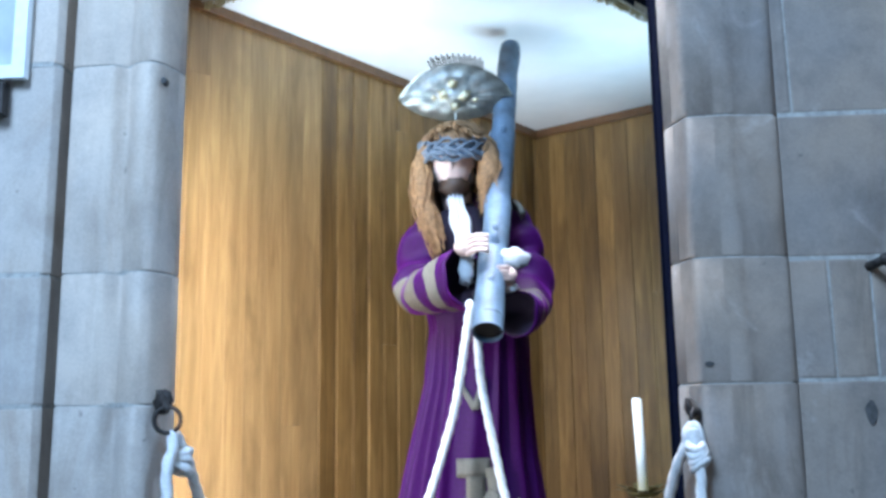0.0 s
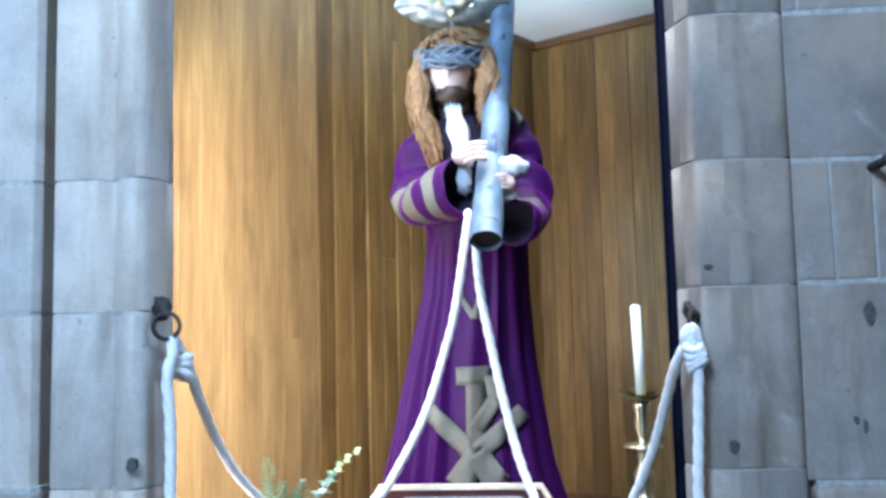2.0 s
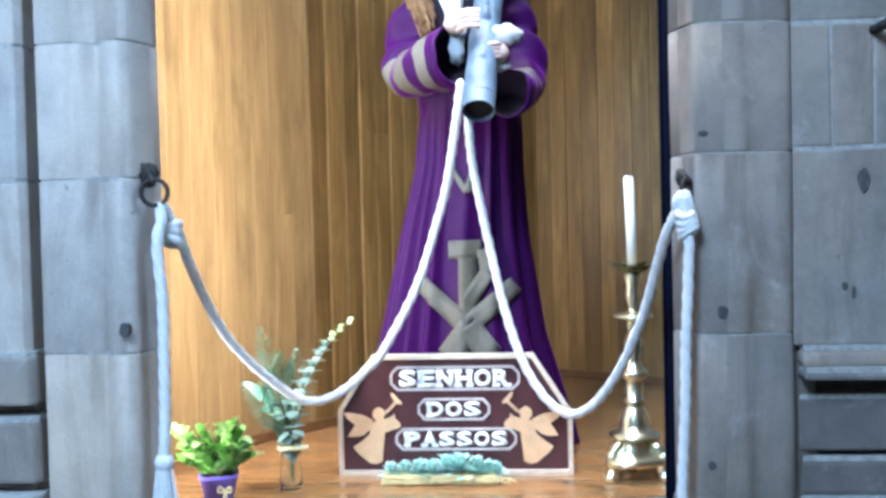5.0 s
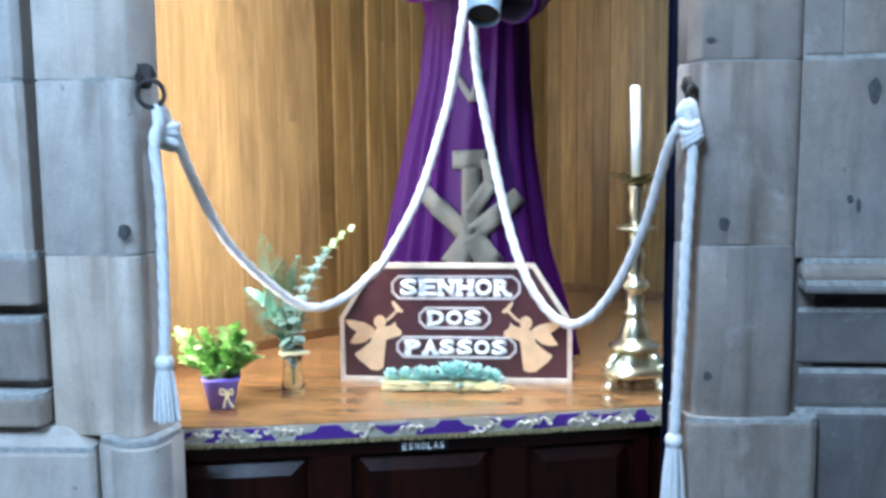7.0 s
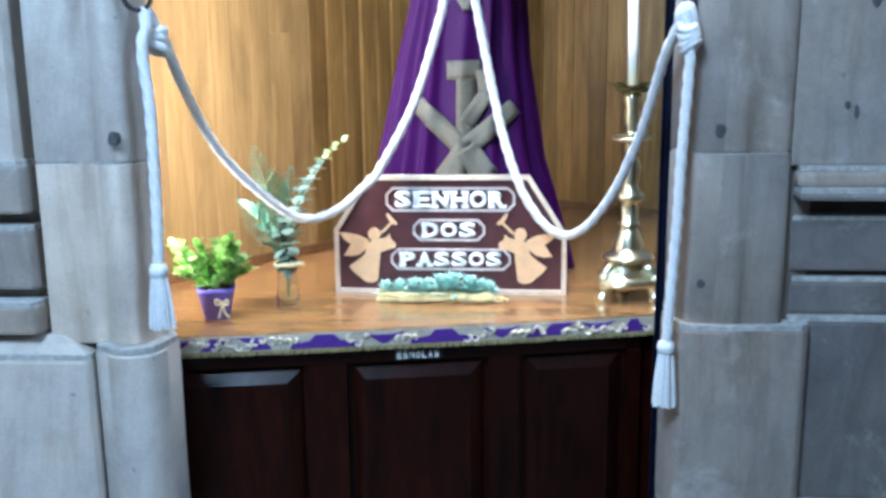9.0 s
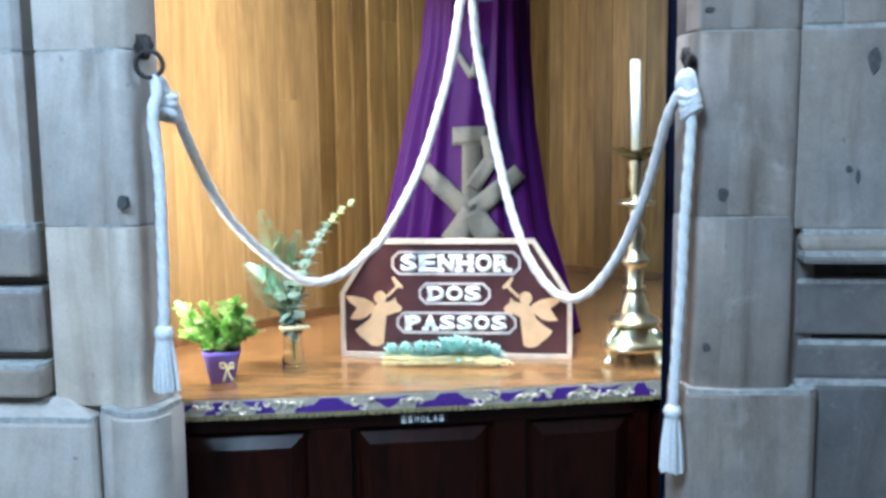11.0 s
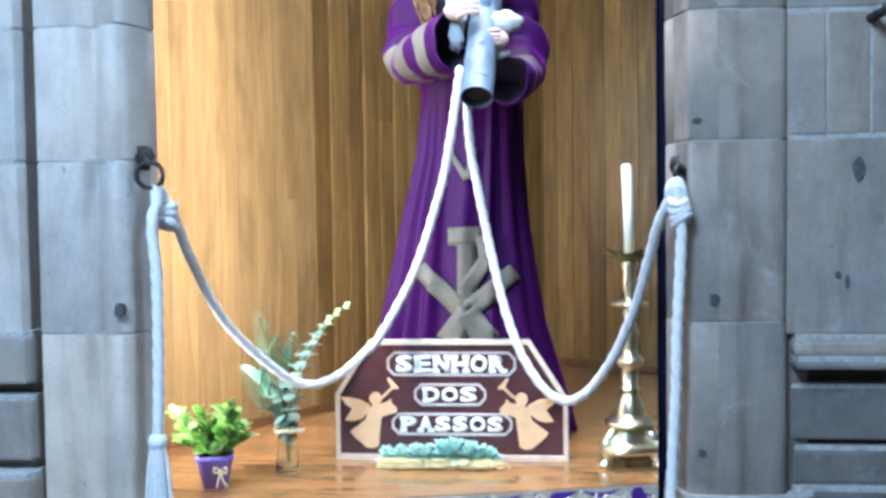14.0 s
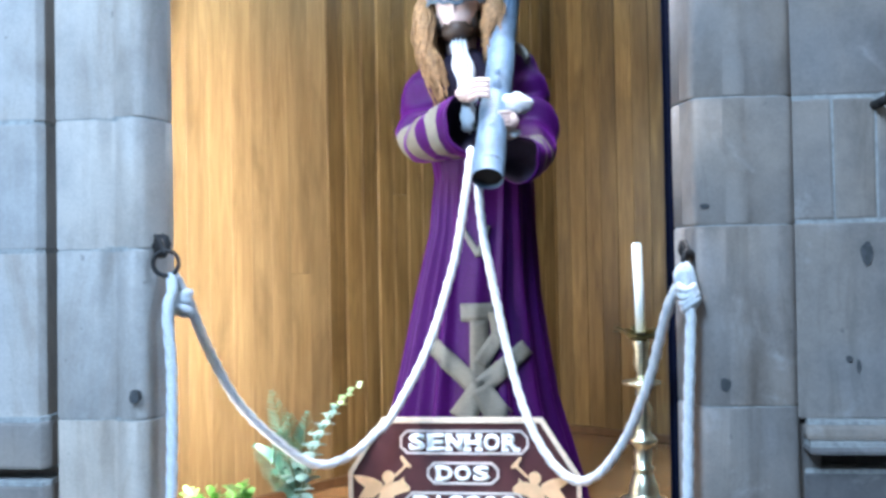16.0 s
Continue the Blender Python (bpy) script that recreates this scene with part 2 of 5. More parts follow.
# ---- mesh helpers ----
def part(name, bm, material, parent=None, label="", smooth=False, mats=None):
    me = bpy.data.meshes.new(name)
    bmesh.ops.recalc_face_normals(bm, faces=bm.faces)
    if smooth:
        for f_ in bm.faces:
            f_.smooth = True
    bm.to_mesh(me)
    bm.free()
    for k in mats or [material]:
        me.materials.append(k)
    ob = new(name, me)
    if parent is not None:
        ob.parent = parent
    if label:
        ob["label"] = label
    return ob


def thing(name, label, category, group="", kind="", at=(0, 0, 0)):
    e = new(name)
    e.empty_display_size = 0.05
    e.location = at
    return tagged(e, label, category, group, kind)


def prism(bm, outline, z0, z1, mat=0):
    lo = [bm.verts.new((x, y, z0)) for x, y in outline]
    hi = [bm.verts.new((x, y, z1)) for x, y in outline]
    n = len(outline)
    fs = [bm.faces.new(lo[::-1]), bm.faces.new(hi)]
    fs += [bm.faces.new((lo[i], lo[(i + 1) % n], hi[(i + 1) % n], hi[i])) for i in range(n)]
    for f_ in fs:
        f_.material_index = mat
    return bm


def box(bm, x0, x1, y0, y1, z0, z1, mat=0):
    return prism(bm, [(x0, y0), (x1, y0), (x1, y1), (x0, y1)], z0, z1, mat)


def bevelled(bm, width, segments=2):
    bmesh.ops.bevel(bm, geom=[e for e in bm.edges], offset=width, segments=segments, profile=0.6, affect="EDGES")
    return bm


def plate(bm, outline, y0, y1, mat=0):
    """A flat shape given in x and z, standing upright between two depths."""
    lo = [bm.verts.new((x, y0, z)) for x, z in outline]
    hi = [bm.verts.new((x, y1, z)) for x, z in outline]
    n = len(outline)
    fs = [bm.faces.new(lo), bm.faces.new(hi[::-1])]
    fs += [bm.faces.new((lo[i], lo[(i + 1) % n], hi[(i + 1) % n], hi[i])) for i in range(n)]
    for f_ in fs:
        f_.material_index = mat
    return bm


def lathe(bm, profile, cx, cy, seg=28, wobble=None, mat=0):
    rings = []
    for r, z in profile:
        rings.append([bm.verts.new((cx + max(r, 1e-4) * (wobble(k) if wobble else 1) * math.cos(2 * math.pi * k / seg), cy + max(r, 1e-4) * (wobble(k) if wobble else 1) * math.sin(2 * math.pi * k / seg), z)) for k in range(seg)])
    for a, b in zip(rings, rings[1:]):
        for k in range(seg):
            bm.faces.new((a[k], a[(k + 1) % seg], b[(k + 1) % seg], b[k])).material_index = mat
    bm.faces.new(rings[0][::-1]).material_index = mat
    bm.faces.new(rings[-1]).material_index = mat
    return bm


def glide(points, n):
    """n + 1 points along a smooth curve through the given ones, evenly spaced."""
    p = [Vector(q) for q in points]
    p = [2 * p[0] - p[1]] + p + [2 * p[-1] - p[-2]]
    out = []
    for i in range(1, len(p) - 2):
        for k in range(24):
            u = k / 24
            out.append(0.5 * (2 * p[i] + (p[i + 1] - p[i - 1]) * u + (2 * p[i - 1] - 5 * p[i] + 4 * p[i + 1] - p[i + 2]) * u * u + (3 * p[i] - p[i - 1] - 3 * p[i + 1] + p[i + 2]) * u ** 3))
    out.append(p[-2])
    far = [0.0]
    for a, b in zip(out, out[1:]):
        far.append(far[-1] + (b - a).length)
    res, j = [], 0
    for k in range(n + 1):
        d = far[-1] * k / n
        while j < len(far) - 2 and far[j + 1] < d:
            j += 1
        u = (d - far[j]) / max(1e-9, far[j + 1] - far[j])
        res.append(out[j].lerp(out[j + 1], min(1, u)))
    return res


def tube(bm, pts, radius, seg=10, lobes=0, depth=0.0, twist=0.0, flat=(1, 1), mat=0, caps=True):
    """A tube along points; radius is a number or one per point; lobes twist like the strands of a rope."""
    pts = [Vector(p) for p in pts]
    rings, side, run = [], None, 0.0
    for i, p in enumerate(pts):
        d = (pts[min(i + 1, len(pts) - 1)] - pts[max(i - 1, 0)]).normalized()
        if side is None:
            side = d.orthogonal().normalized() if abs(d.x) > 0.9 else d.cross(Vector((1, 0, 0))).normalized()
        side = (side - d * side.dot(d)).normalized()
        up = d.cross(side)
        if i:
            run += (p - pts[i - 1]).length
        r = radius[i] if isinstance(radius, (list, tuple)) else radius
        ring = []
        for k in range(seg):
            a = 2 * math.pi * k / seg
            q = r * (1 + depth * abs(math.cos(lobes * (a + twist * run) / 2))) if lobes else r
            ring.append(bm.verts.new(p + side * math.cos(a) * q * flat[0] + up * math.sin(a) * q * flat[1]))
        rings.append(ring)
    for a, b in zip(rings, rings[1:]):
        for k in range(seg):
            bm.faces.new((a[k], a[(k + 1) % seg], b[(k + 1) % seg], b[k])).material_index = mat
    if caps:
        bm.faces.new(rings[0][::-1]).material_index = mat
        bm.faces.new(rings[-1]).material_index = mat
    return bm


def blob(bm, c, r, seg=16, rings=10, rough=0.0, mat=0):
    made = bmesh.ops.create_uvsphere(bm, u_segments=seg, v_segments=rings, radius=1)
    for v in made["verts"]:
        k = 1 + rough * noise.noise(v.co * 3 + Vector(c) * 7)
        v.co = Vector((c[0] + v.co.x * r[0] * k, c[1] + v.co.y * r[1] * k, c[2] + v.co.z * r[2] * k))
    for f_ in {f_ for v in made["verts"] for f_ in v.link_faces}:
        f_.material_index = mat
    return bm


def leaf(bm, base, way, length, width, droop=0.15, mat=0, cup=0.2):
    """One leaf with a midrib fold and a pointed tip."""
    d = Vector(way).normalized()
    s = d.cross(Vector((0, 0, 1)))
    s = s.normalized() if s.length > 1e-3 else Vector((1, 0, 0))
    n = s.cross(d)
    b = Vector(base)
    rows = []
    for u, w in ((0, 0.12), (0.25, 0.8), (0.55, 1.0), (0.85, 0.55), (1, 0.05)):
        c = b + d * length * u - Vector((0, 0, 1)) * droop * length * u * u
        rows.append([bm.verts.new(c + s * k * w * width / 2 + n * abs(k) * cup * w * width / 2) for k in (-1, 0, 1)])
    for p, q in zip(rows, rows[1:]):
        for k in (0, 1):
            bm.faces.new((p[k], p[k + 1], q[k + 1], q[k])).material_index = mat
    return bm


# ---- the setting: floor, nave walls, ceiling ----
def structure(name, bm, material, label):
    ob = part(name, bm, material)
    return tagged(ob, label, "wall" if "wall" in name else name.split("_")[0], "", "structure")


structure("floor", box(bmesh.new(), -5, 5, -4.4, 3.2, -0.2, 0), FLAG, "dark stone flag floor of the church")
bm = box(bmesh.new(), -5, 5, -4.4, 3.2, 7.0, 7.2)
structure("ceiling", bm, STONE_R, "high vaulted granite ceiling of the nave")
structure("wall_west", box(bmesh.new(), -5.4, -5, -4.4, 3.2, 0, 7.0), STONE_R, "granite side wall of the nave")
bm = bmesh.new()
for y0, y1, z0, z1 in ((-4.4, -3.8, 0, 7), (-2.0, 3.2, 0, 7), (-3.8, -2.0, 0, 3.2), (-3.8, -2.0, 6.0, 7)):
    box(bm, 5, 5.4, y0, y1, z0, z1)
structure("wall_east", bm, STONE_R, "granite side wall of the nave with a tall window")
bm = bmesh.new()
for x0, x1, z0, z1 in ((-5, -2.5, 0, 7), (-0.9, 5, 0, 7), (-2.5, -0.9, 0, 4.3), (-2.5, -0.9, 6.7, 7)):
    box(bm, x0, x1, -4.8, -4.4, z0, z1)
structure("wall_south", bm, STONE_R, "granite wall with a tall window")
# masonry behind the facing stones, round the opening
bm = bmesh.new()
box(bm, -5, -1.12, -0.06, 0.30, 0, 7.0)
box(bm, 0.80, 5, 0.12, 0.5, 0, 7.0)
box(bm, -1.12, 0.80, 0.10, 0.34, 3.42, 7.0)
wall = structure("wall_north", bm, MORTAR, "granite ashlar wall around the deep statue niche")


def stone(name, outline, z0, z1, mat=STONE, parent=None, soft=0.004):
    """One dressed stone: a plan outline between two heights, with worn edges and a slightly uneven face."""
    gap = 0.0035
    b = prism(bmesh.new(), outline, z0 + gap, z1 - gap)
    bmesh.ops.bevel(b, geom=[e for e in b.edges], offset=soft, segments=2, profile=0.6, affect="EDGES")
    for v in b.verts:
        k = noise.noise_vector(v.co * 5)
        v.co += Vector((k.x, k.y, 0.4 * k.z)) * 0.004
    me = part(name, b, mat, parent or wall)
    cx, cy = sum(p[0] for p in outline) / len(outline), sum(p[1] for p in outline) / len(outline)
    inner = []
    for x, y in outline:
        d = Vector((cx - x, cy - y)).normalized() * 0.0035
        inner.append((x + d.x, y + d.y))
    part("mortar_bed", prism(bmesh.new(), inner, z1 - 0.006, z1 + 0.006), MORTAR, parent or wall)
    return me


# left jamb: a flat outer face, a shallow cove and a rounded inner edge
LJ = [(-0.935, -0.196), (-0.89, -0.2005), (-0.845, -0.203), (-0.832, -0.200), (-0.821, -0.191), (-0.811, -0.185), (-0.801, -0.187), (-0.789, -0.198), (-0.772, -0.211), (-0.752, -0.217), (-0.736, -0.212), (-0.722, -0.198), (-0.706, -0.160), (-0.694, -0.115)]


def moulded(name, face, rest, z0, z1, mat, soft):
    """One stone of a moulded jamb: a smooth profile in plan, with only its arrises and beds sharp."""
    line = [(p.x, p.y) for p in glide([(x, y, 0) for x, y in face], 44)] + rest
    gap = 0.0018
    b = bmesh.new()
    rows_ = []
    cx, cy = sum(p[0] for p in line) / len(line), sum(p[1] for p in line) / len(line)
    for z, k in ((z0 + gap, soft), (z0 + gap + soft, 0.0), ((z0 + z1) / 2, 0.0), (z1 - gap - soft, 0.0), (z1 - gap, soft)):
        row = []
        for x, y in line:
            d = Vector((cx - x, cy - y)).normalized() * k
            w = noise.noise_vector(Vector((x * 4, y * 4, z * 3))) * 0.0025
            row.append(b.verts.new((x + d.x + w.x, y + d.y + w.y, z)))
        rows_.append(row)
    n = len(line)
    for p, q in zip(rows_, rows_[1:]):
        for k in range(n):
            b.faces.new((p[k], p[(k + 1) % n], q[(k + 1) % n], q[k]))
    b.faces.new(rows_[0][::-1])
    b.faces.new(rows_[-1])
    ob = part(name, b, mat, wall, "", True)
    ob.data.set_sharp_from_angle(angle=radians(38))
    inner = [(x + 0.004 * (cx - x) / 0.12, y + 0.06 * (cy - y)) for x, y in line]
    part("mortar_bed", prism(bmesh.new(), inner, z1 - 0.006, z1 + 0.006), MORTAR, wall)
    return ob


for z0, z1 in ((0.99, 1.40), (1.40, 1.783), (1.783, 2.08), (2.08, 2.575), (2.575, 3.05), (3.05, 3.44)):
    moulded("jamb_stone", LJ, [(-0.73, -0.06), (-0.945, -0.06), (-0.945, -0.09), (-0.942, -0.185)], z0, z1, STONE, 0.0022)
LP = [(-0.832, -0.205), (-0.815, -0.222), (-0.795, -0.232), (-0.77, -0.245), (-0.74, -0.25), (-0.70, -0.236), (-0.678, -0.195), (-0.668, -0.12)]
for z0, z1 in ((0.50, 0.985), (0.0, 0.50)):
    moulded("plinth_stone", LP, [(-0.70, -0.06), (-0.83, -0.06)], z0, z1, STONE, 0.012)
# recess beside the jamb, and the wall beyond it
stone("recess_stone", [(-1.0, -0.085), (-0.93, -0.085), (-0.93, 0.1), (-1.0, 0.1)], 0.99, 3.44, STONE)
for (x0, x1), zs in (((-1.60, -0.972), (1.40, 1.783, 2.08, 2.585, 3.1, 3.6)), ((-2.3, -1.60), (1.40, 1.9, 2.4, 2.9, 3.5))):
    for z0, z1 in zip(zs, zs[1:]):
        stone("wall_stone", [(x0 + 0.003, -0.195), (x1 - 0.012, -0.20), (x1, -0.18), (x1 - 0.004, -0.05), (x0 + 0.003, -0.05)], z0, z1, STONE)
# moulded pedestal at the far left; the darker granite stands in for light falloff
PED = [(1.40, 1.285, -0.958, -0.215), (1.283, 1.258, -0.975, -0.15), (1.256, 1.112, -0.955, -0.21), (1.110, 1.088, -0.965, -0.17), (1.086, 1.012, -0.947, -0.235)]
for z1, z0, x1, y in PED:
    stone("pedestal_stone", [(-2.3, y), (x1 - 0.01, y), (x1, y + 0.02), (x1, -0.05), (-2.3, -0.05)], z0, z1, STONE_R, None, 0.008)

# broad plinth blocks below it, running up to the jamb, with a splayed top bed
for x0, x1, z0, z1 in ((-1.45, -0.834, 0.50, 0.965), (-2.3, -1.45, 0.50, 0.965), (-1.7, -0.834, 0.0, 0.50), (-2.3, -1.7, 0.0, 0.50)):
    stone("plinth_stone", [(x0 + 0.002, -0.250), (x1 - 0.006, -0.232), (x1, -0.222), (x1, -0.05), (x0 + 0.002, -0.05)], z0, z1, STONE, None, 0.012)
bm = bmesh.new()
lo_ = [bm.verts.new(p) for p in ((-2.3, -0.248, 0.967), (-0.836, -0.230, 0.967), (-0.836, -0.05, 0.967), (-2.3, -0.05, 0.967))]
hi_ = [bm.verts.new(p) for p in ((-2.3, -0.205, 1.010), (-0.905, -0.198, 1.010), (-0.905, -0.05, 1.010), (-2.3, -0.05, 1.010))]
bm.faces.new(lo_[::-1])
bm.faces.new(hi_)
for k in range(4):
    bm.faces.new((lo_[k], lo_[(k + 1) % 4], hi_[(k + 1) % 4], hi_[k]))
part("splay_stone", bevelled(bm, 0.006), STONE, wall)

# right jamb: narrow reveal, a soft double face, then the wall
RJ = [(0.480, 0.10), (0.504, 0.03), (0.512, 0.006), (0.527, -0.006), (0.57, -0.0105), (0.612, -0.013), (0.624, -0.0115), (0.64, -0.007), (0.68, -0.0035), (0.722, 0.0), (0.737, 0.010), (0.745, 0.032)]
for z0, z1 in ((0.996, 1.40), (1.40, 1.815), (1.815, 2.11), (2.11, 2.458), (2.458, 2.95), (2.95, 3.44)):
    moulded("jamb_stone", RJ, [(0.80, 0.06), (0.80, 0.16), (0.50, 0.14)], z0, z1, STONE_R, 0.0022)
RP = [(0.472, 0.10), (0.486, 0.02), (0.50, -0.02), (0.53, -0.03), (0.62, -0.035), (0.70, -0.03), (0.78, -0.02), (0.80, 0.0), (0.80, 0.16), (0.49, 0.14)]
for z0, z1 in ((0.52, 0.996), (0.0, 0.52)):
    stone("plinth_stone", RP, z0, z1, SHADED if z1 < 0.6 else STONE_R, None, 0.010)


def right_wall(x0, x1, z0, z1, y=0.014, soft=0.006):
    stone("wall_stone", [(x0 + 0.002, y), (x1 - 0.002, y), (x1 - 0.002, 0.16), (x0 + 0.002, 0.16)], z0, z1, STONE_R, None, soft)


for x0, x1, z0, z1 in ((0.735, 0.83, 1.82, 2.105), (0.83, 0.925, 1.82, 2.105), (0.925, 1.7, 1.82, 2.105), (0.735, 1.45, 2.105, 2.46), (1.45, 2.3, 2.105, 2.46), (0.735, 0.775, 2.46, 3.0), (0.775, 1.5, 2.46, 3.0), (1.5, 2.3, 2.46, 3.0), (0.735, 1.35, 3.0, 3.6), (1.35, 2.3, 3.0, 3.6), (0.735, 1.6, 1.366, 1.82), (1.6, 2.3, 1.366, 1.82), (1.7, 2.3, 1.82, 2.105)):
    right_wall(x0, x1, z0, z1)
# courses under the ledge take the darkened granite in place of cast shade
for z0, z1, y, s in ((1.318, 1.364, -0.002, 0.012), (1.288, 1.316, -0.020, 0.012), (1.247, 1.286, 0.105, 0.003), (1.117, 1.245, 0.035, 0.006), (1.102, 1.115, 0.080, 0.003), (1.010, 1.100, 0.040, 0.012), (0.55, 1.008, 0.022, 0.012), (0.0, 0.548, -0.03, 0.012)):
    stone("pedestal_stone", [(0.752, y), (2.3, y), (2.3, 0.16), (0.752, 0.16)], z0, z1, STONE_R if z0 > 1.287 else SHADED, None, s)
# added out of view to keep the east window's light off the right stones
structure("pier", box(bmesh.new(), 1.14, 1.75, -1.05, 0.012, 0, 7.0), STONE_R, "unseen granite pier added to block the east window's light")
bm = box(bmesh.new(), 0.74, 2.3, 0.0175, 0.10, 1.37, 3.6)
part("mortar_joint", bm, MORTAR, wall)
bm = box(bmesh.new(), -2.3, -0.985, -0.190, -0.06, 1.40, 3.6)
part("mortar_joint", bm, MORTAR, wall)
# lintel over the opening
stone("lintel_stone", [(-1.12, -0.15), (0.80, 0.0), (0.80, 0.10), (-1.12, 0.10)], 3.44, 4.0, STONE)


# ---- the panelled niche ----
APEX, WEST, EAST = Vector((0.215, 2.24)), Vector((-1.20, 0.25)), Vector((1.35, 1.50))
CEIL_Z, TOP_Z = 3.12, 0.95
bm = bmesh.new()
prism(bm, [(-1.45, 0.40), (-1.20, 0.25), (0.215, 2.245), (1.36, 1.50), (1.55, 1.75), (0.22, 2.62)], 0.0, 3.4)
structure("niche_wall", bm, DARKWOOD, "rough backing behind the plank panelling")


def panelling(name, a, b, pale):
    """Upright planks on one wall: pale ones close-jointed up to a distance, then darker ones with V joints."""
    d = (b - a).normalized()
    holder = thing(name, "varnished golden-brown wooden planks lining the niche", "panelling", "", "structure")
    n_ = Vector((d.y, -d.x))
    s, total = 0.0, (b - a).length
    while s < total - 0.02:
        w = min(0.083 + random.uniform(-0.004, 0.004), total - s)
        cuts = [TOP_Z - 0.02] + sorted(random.uniform(1.3, 2.9) for _ in range(random.choice((0, 0, 0, 0, 1)))) + [CEIL_Z]
        proud = random.uniform(0.0, 0.002 if s >= pale else 0.0004)
        for z0, z1 in zip(cuts, cuts[1:]):
            if z1 - z0 < 0.08:
                continue
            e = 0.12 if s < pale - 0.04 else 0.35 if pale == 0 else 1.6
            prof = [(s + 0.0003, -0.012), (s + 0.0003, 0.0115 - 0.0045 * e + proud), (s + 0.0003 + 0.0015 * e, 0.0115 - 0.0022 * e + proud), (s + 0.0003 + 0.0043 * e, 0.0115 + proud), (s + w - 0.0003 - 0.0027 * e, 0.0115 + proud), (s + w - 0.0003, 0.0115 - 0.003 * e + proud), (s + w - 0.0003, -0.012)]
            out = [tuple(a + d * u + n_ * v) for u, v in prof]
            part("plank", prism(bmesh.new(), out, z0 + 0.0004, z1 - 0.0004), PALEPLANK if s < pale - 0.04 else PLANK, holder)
        s += w
    bm_ = bmesh.new()
    for u, v, z0, z1 in ((0.0, 0.034, CEIL_Z - 0.035, CEIL_Z),):
        prism(bm_, [tuple(a + d * u), tuple(b), tuple(b + n_ * v), tuple(a + d * u + n_ * v)], z0, z1)
    part("cornice_strip", bm_, TRIMWOOD, holder)
    bm_ = bmesh.new()
    prism(bm_, [tuple(a), tuple(b), tuple(b + n_ * 0.022), tuple(a + n_ * 0.022)], TOP_Z + 0.002, TOP_Z + 0.032)
    part("skirting_strip", bm_, TRIMWOOD, holder)
    return holder


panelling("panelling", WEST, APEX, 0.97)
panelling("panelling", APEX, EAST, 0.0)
bm = bmesh.new()
RIM = [(-1.3, 0.50), (-0.96, 0.62), (-0.7, 0.52), (-0.4, 0.46), (-0.1, 0.46), (0.2, 0.55), (0.45, 0.74), (0.62, 0.92), (0.9, 1.0)]
prism(bm, RIM + [(1.36, 1.52), (0.215, 2.26), (-1.22, 0.26)], CEIL_Z + 0.002, CEIL_Z + 0.05)
tagged(part("niche_ceiling", bm, CEIL), "white painted board ceiling inside the niche", "ceiling", "", "structure")

# blue valance with gold braid and fringe along the curved rim
val = thing("valance", "dark blue velvet valance with gold braid and fringe", "valance")
rim = glide([(x, y - 0.01, 0) for x, y in RIM], 80)


def band(bm_, pts, z0, z1, thick, wave=0.0, mat=0):
    prev = None
    for i, p in enumerate(pts):
        d = (pts[min(i + 1, len(pts) - 1)] - pts[max(i - 1, 0)]).normalized()
        n_ = Vector((d.y, -d.x, 0))
        o = p + n_ * wave * math.sin(i * 1.1)
        row = [bm_.verts.new((*(o + n_ * thick).xy, z0)), bm_.verts.new((*(o + n_ * thick).xy, z1)), bm_.verts.new((*o.xy, z1)), bm_.verts.new((*o.xy, z0))]
        if prev:
            for k in range(4):
                bm_.faces.new((prev[k], prev[(k + 1) % 4], row[(k + 1) % 4], row[k])).material_index = mat
        else:
            bm_.faces.new(row).material_index = mat
        prev = row
    bm_.faces.new(prev[::-1]).material_index = mat
    return bm_


part("cloth", band(bmesh.new(), rim, CEIL_Z - 0.005, CEIL_Z + 0.28, 0.012, 0.004), BLUE, val)
part("braid", band(bmesh.new(), [p + Vector((0, -0.014, 0)) for p in rim], CEIL_Z - 0.012, CEIL_Z + 0.018, 0.004), GOLDCLOTH, val, "gold braid")
bm = bmesh.new()
for i, p in enumerate(glide([(x, y - 0.018, 0) for x, y in RIM], 420)):
    l = random.uniform(0.024, 0.034)
    tube(bm, [(p.x, p.y, CEIL_Z - 0.008), (p.x + random.uniform(-.003, .003), p.y + random.uniform(-.003, .003), CEIL_Z - 0.008 - l)], 0.0022, 5)
part("fringe", bm, FRINGE, val, "pale gold fringe")

# narrow dark blue hanging beside the jamb
bm = bmesh.new()
pts = [Vector((0.474 + 0.010 * i, 0.215 + 0.005 * math.sin(i * 1.9), 0)) for i in range(14)]
band(bm, pts, 0.0, 3.4, 0.008)
tagged(part("side_curtain", bm, BLUE), "dark blue cloth hanging beside the stone jamb", "curtain")

# ---- altar table: cabinet below, top, brocade edging ----
FRONT = [(-0.95, -0.045), (-0.745, -0.012), (-0.611, 0.008), (-0.407, 0.050), (-0.2, 0.094), (0.013, 0.140), (0.229, 0.193), (0.478, 0.258)]
edge = glide([(x, y, 0) for x, y in FRONT], 60)
back = [(1.2, 0.45), (1.34, 1.47), (0.215, 2.22), (-1.18, 0.27)]
bm = prism(bmesh.new(), [(p.x, p.y) for p in edge] + back, TOP_Z - 0.03, TOP_Z)
altar = thing("altar_table", "varnished wooden altar table over a dark panelled cabinet", "altar table")
part("tabletop", bm, TABLE, altar, "glossy orange-brown varnished tabletop")
inset = [p + Vector((0.012, 0.03, 0)) for p in edge]
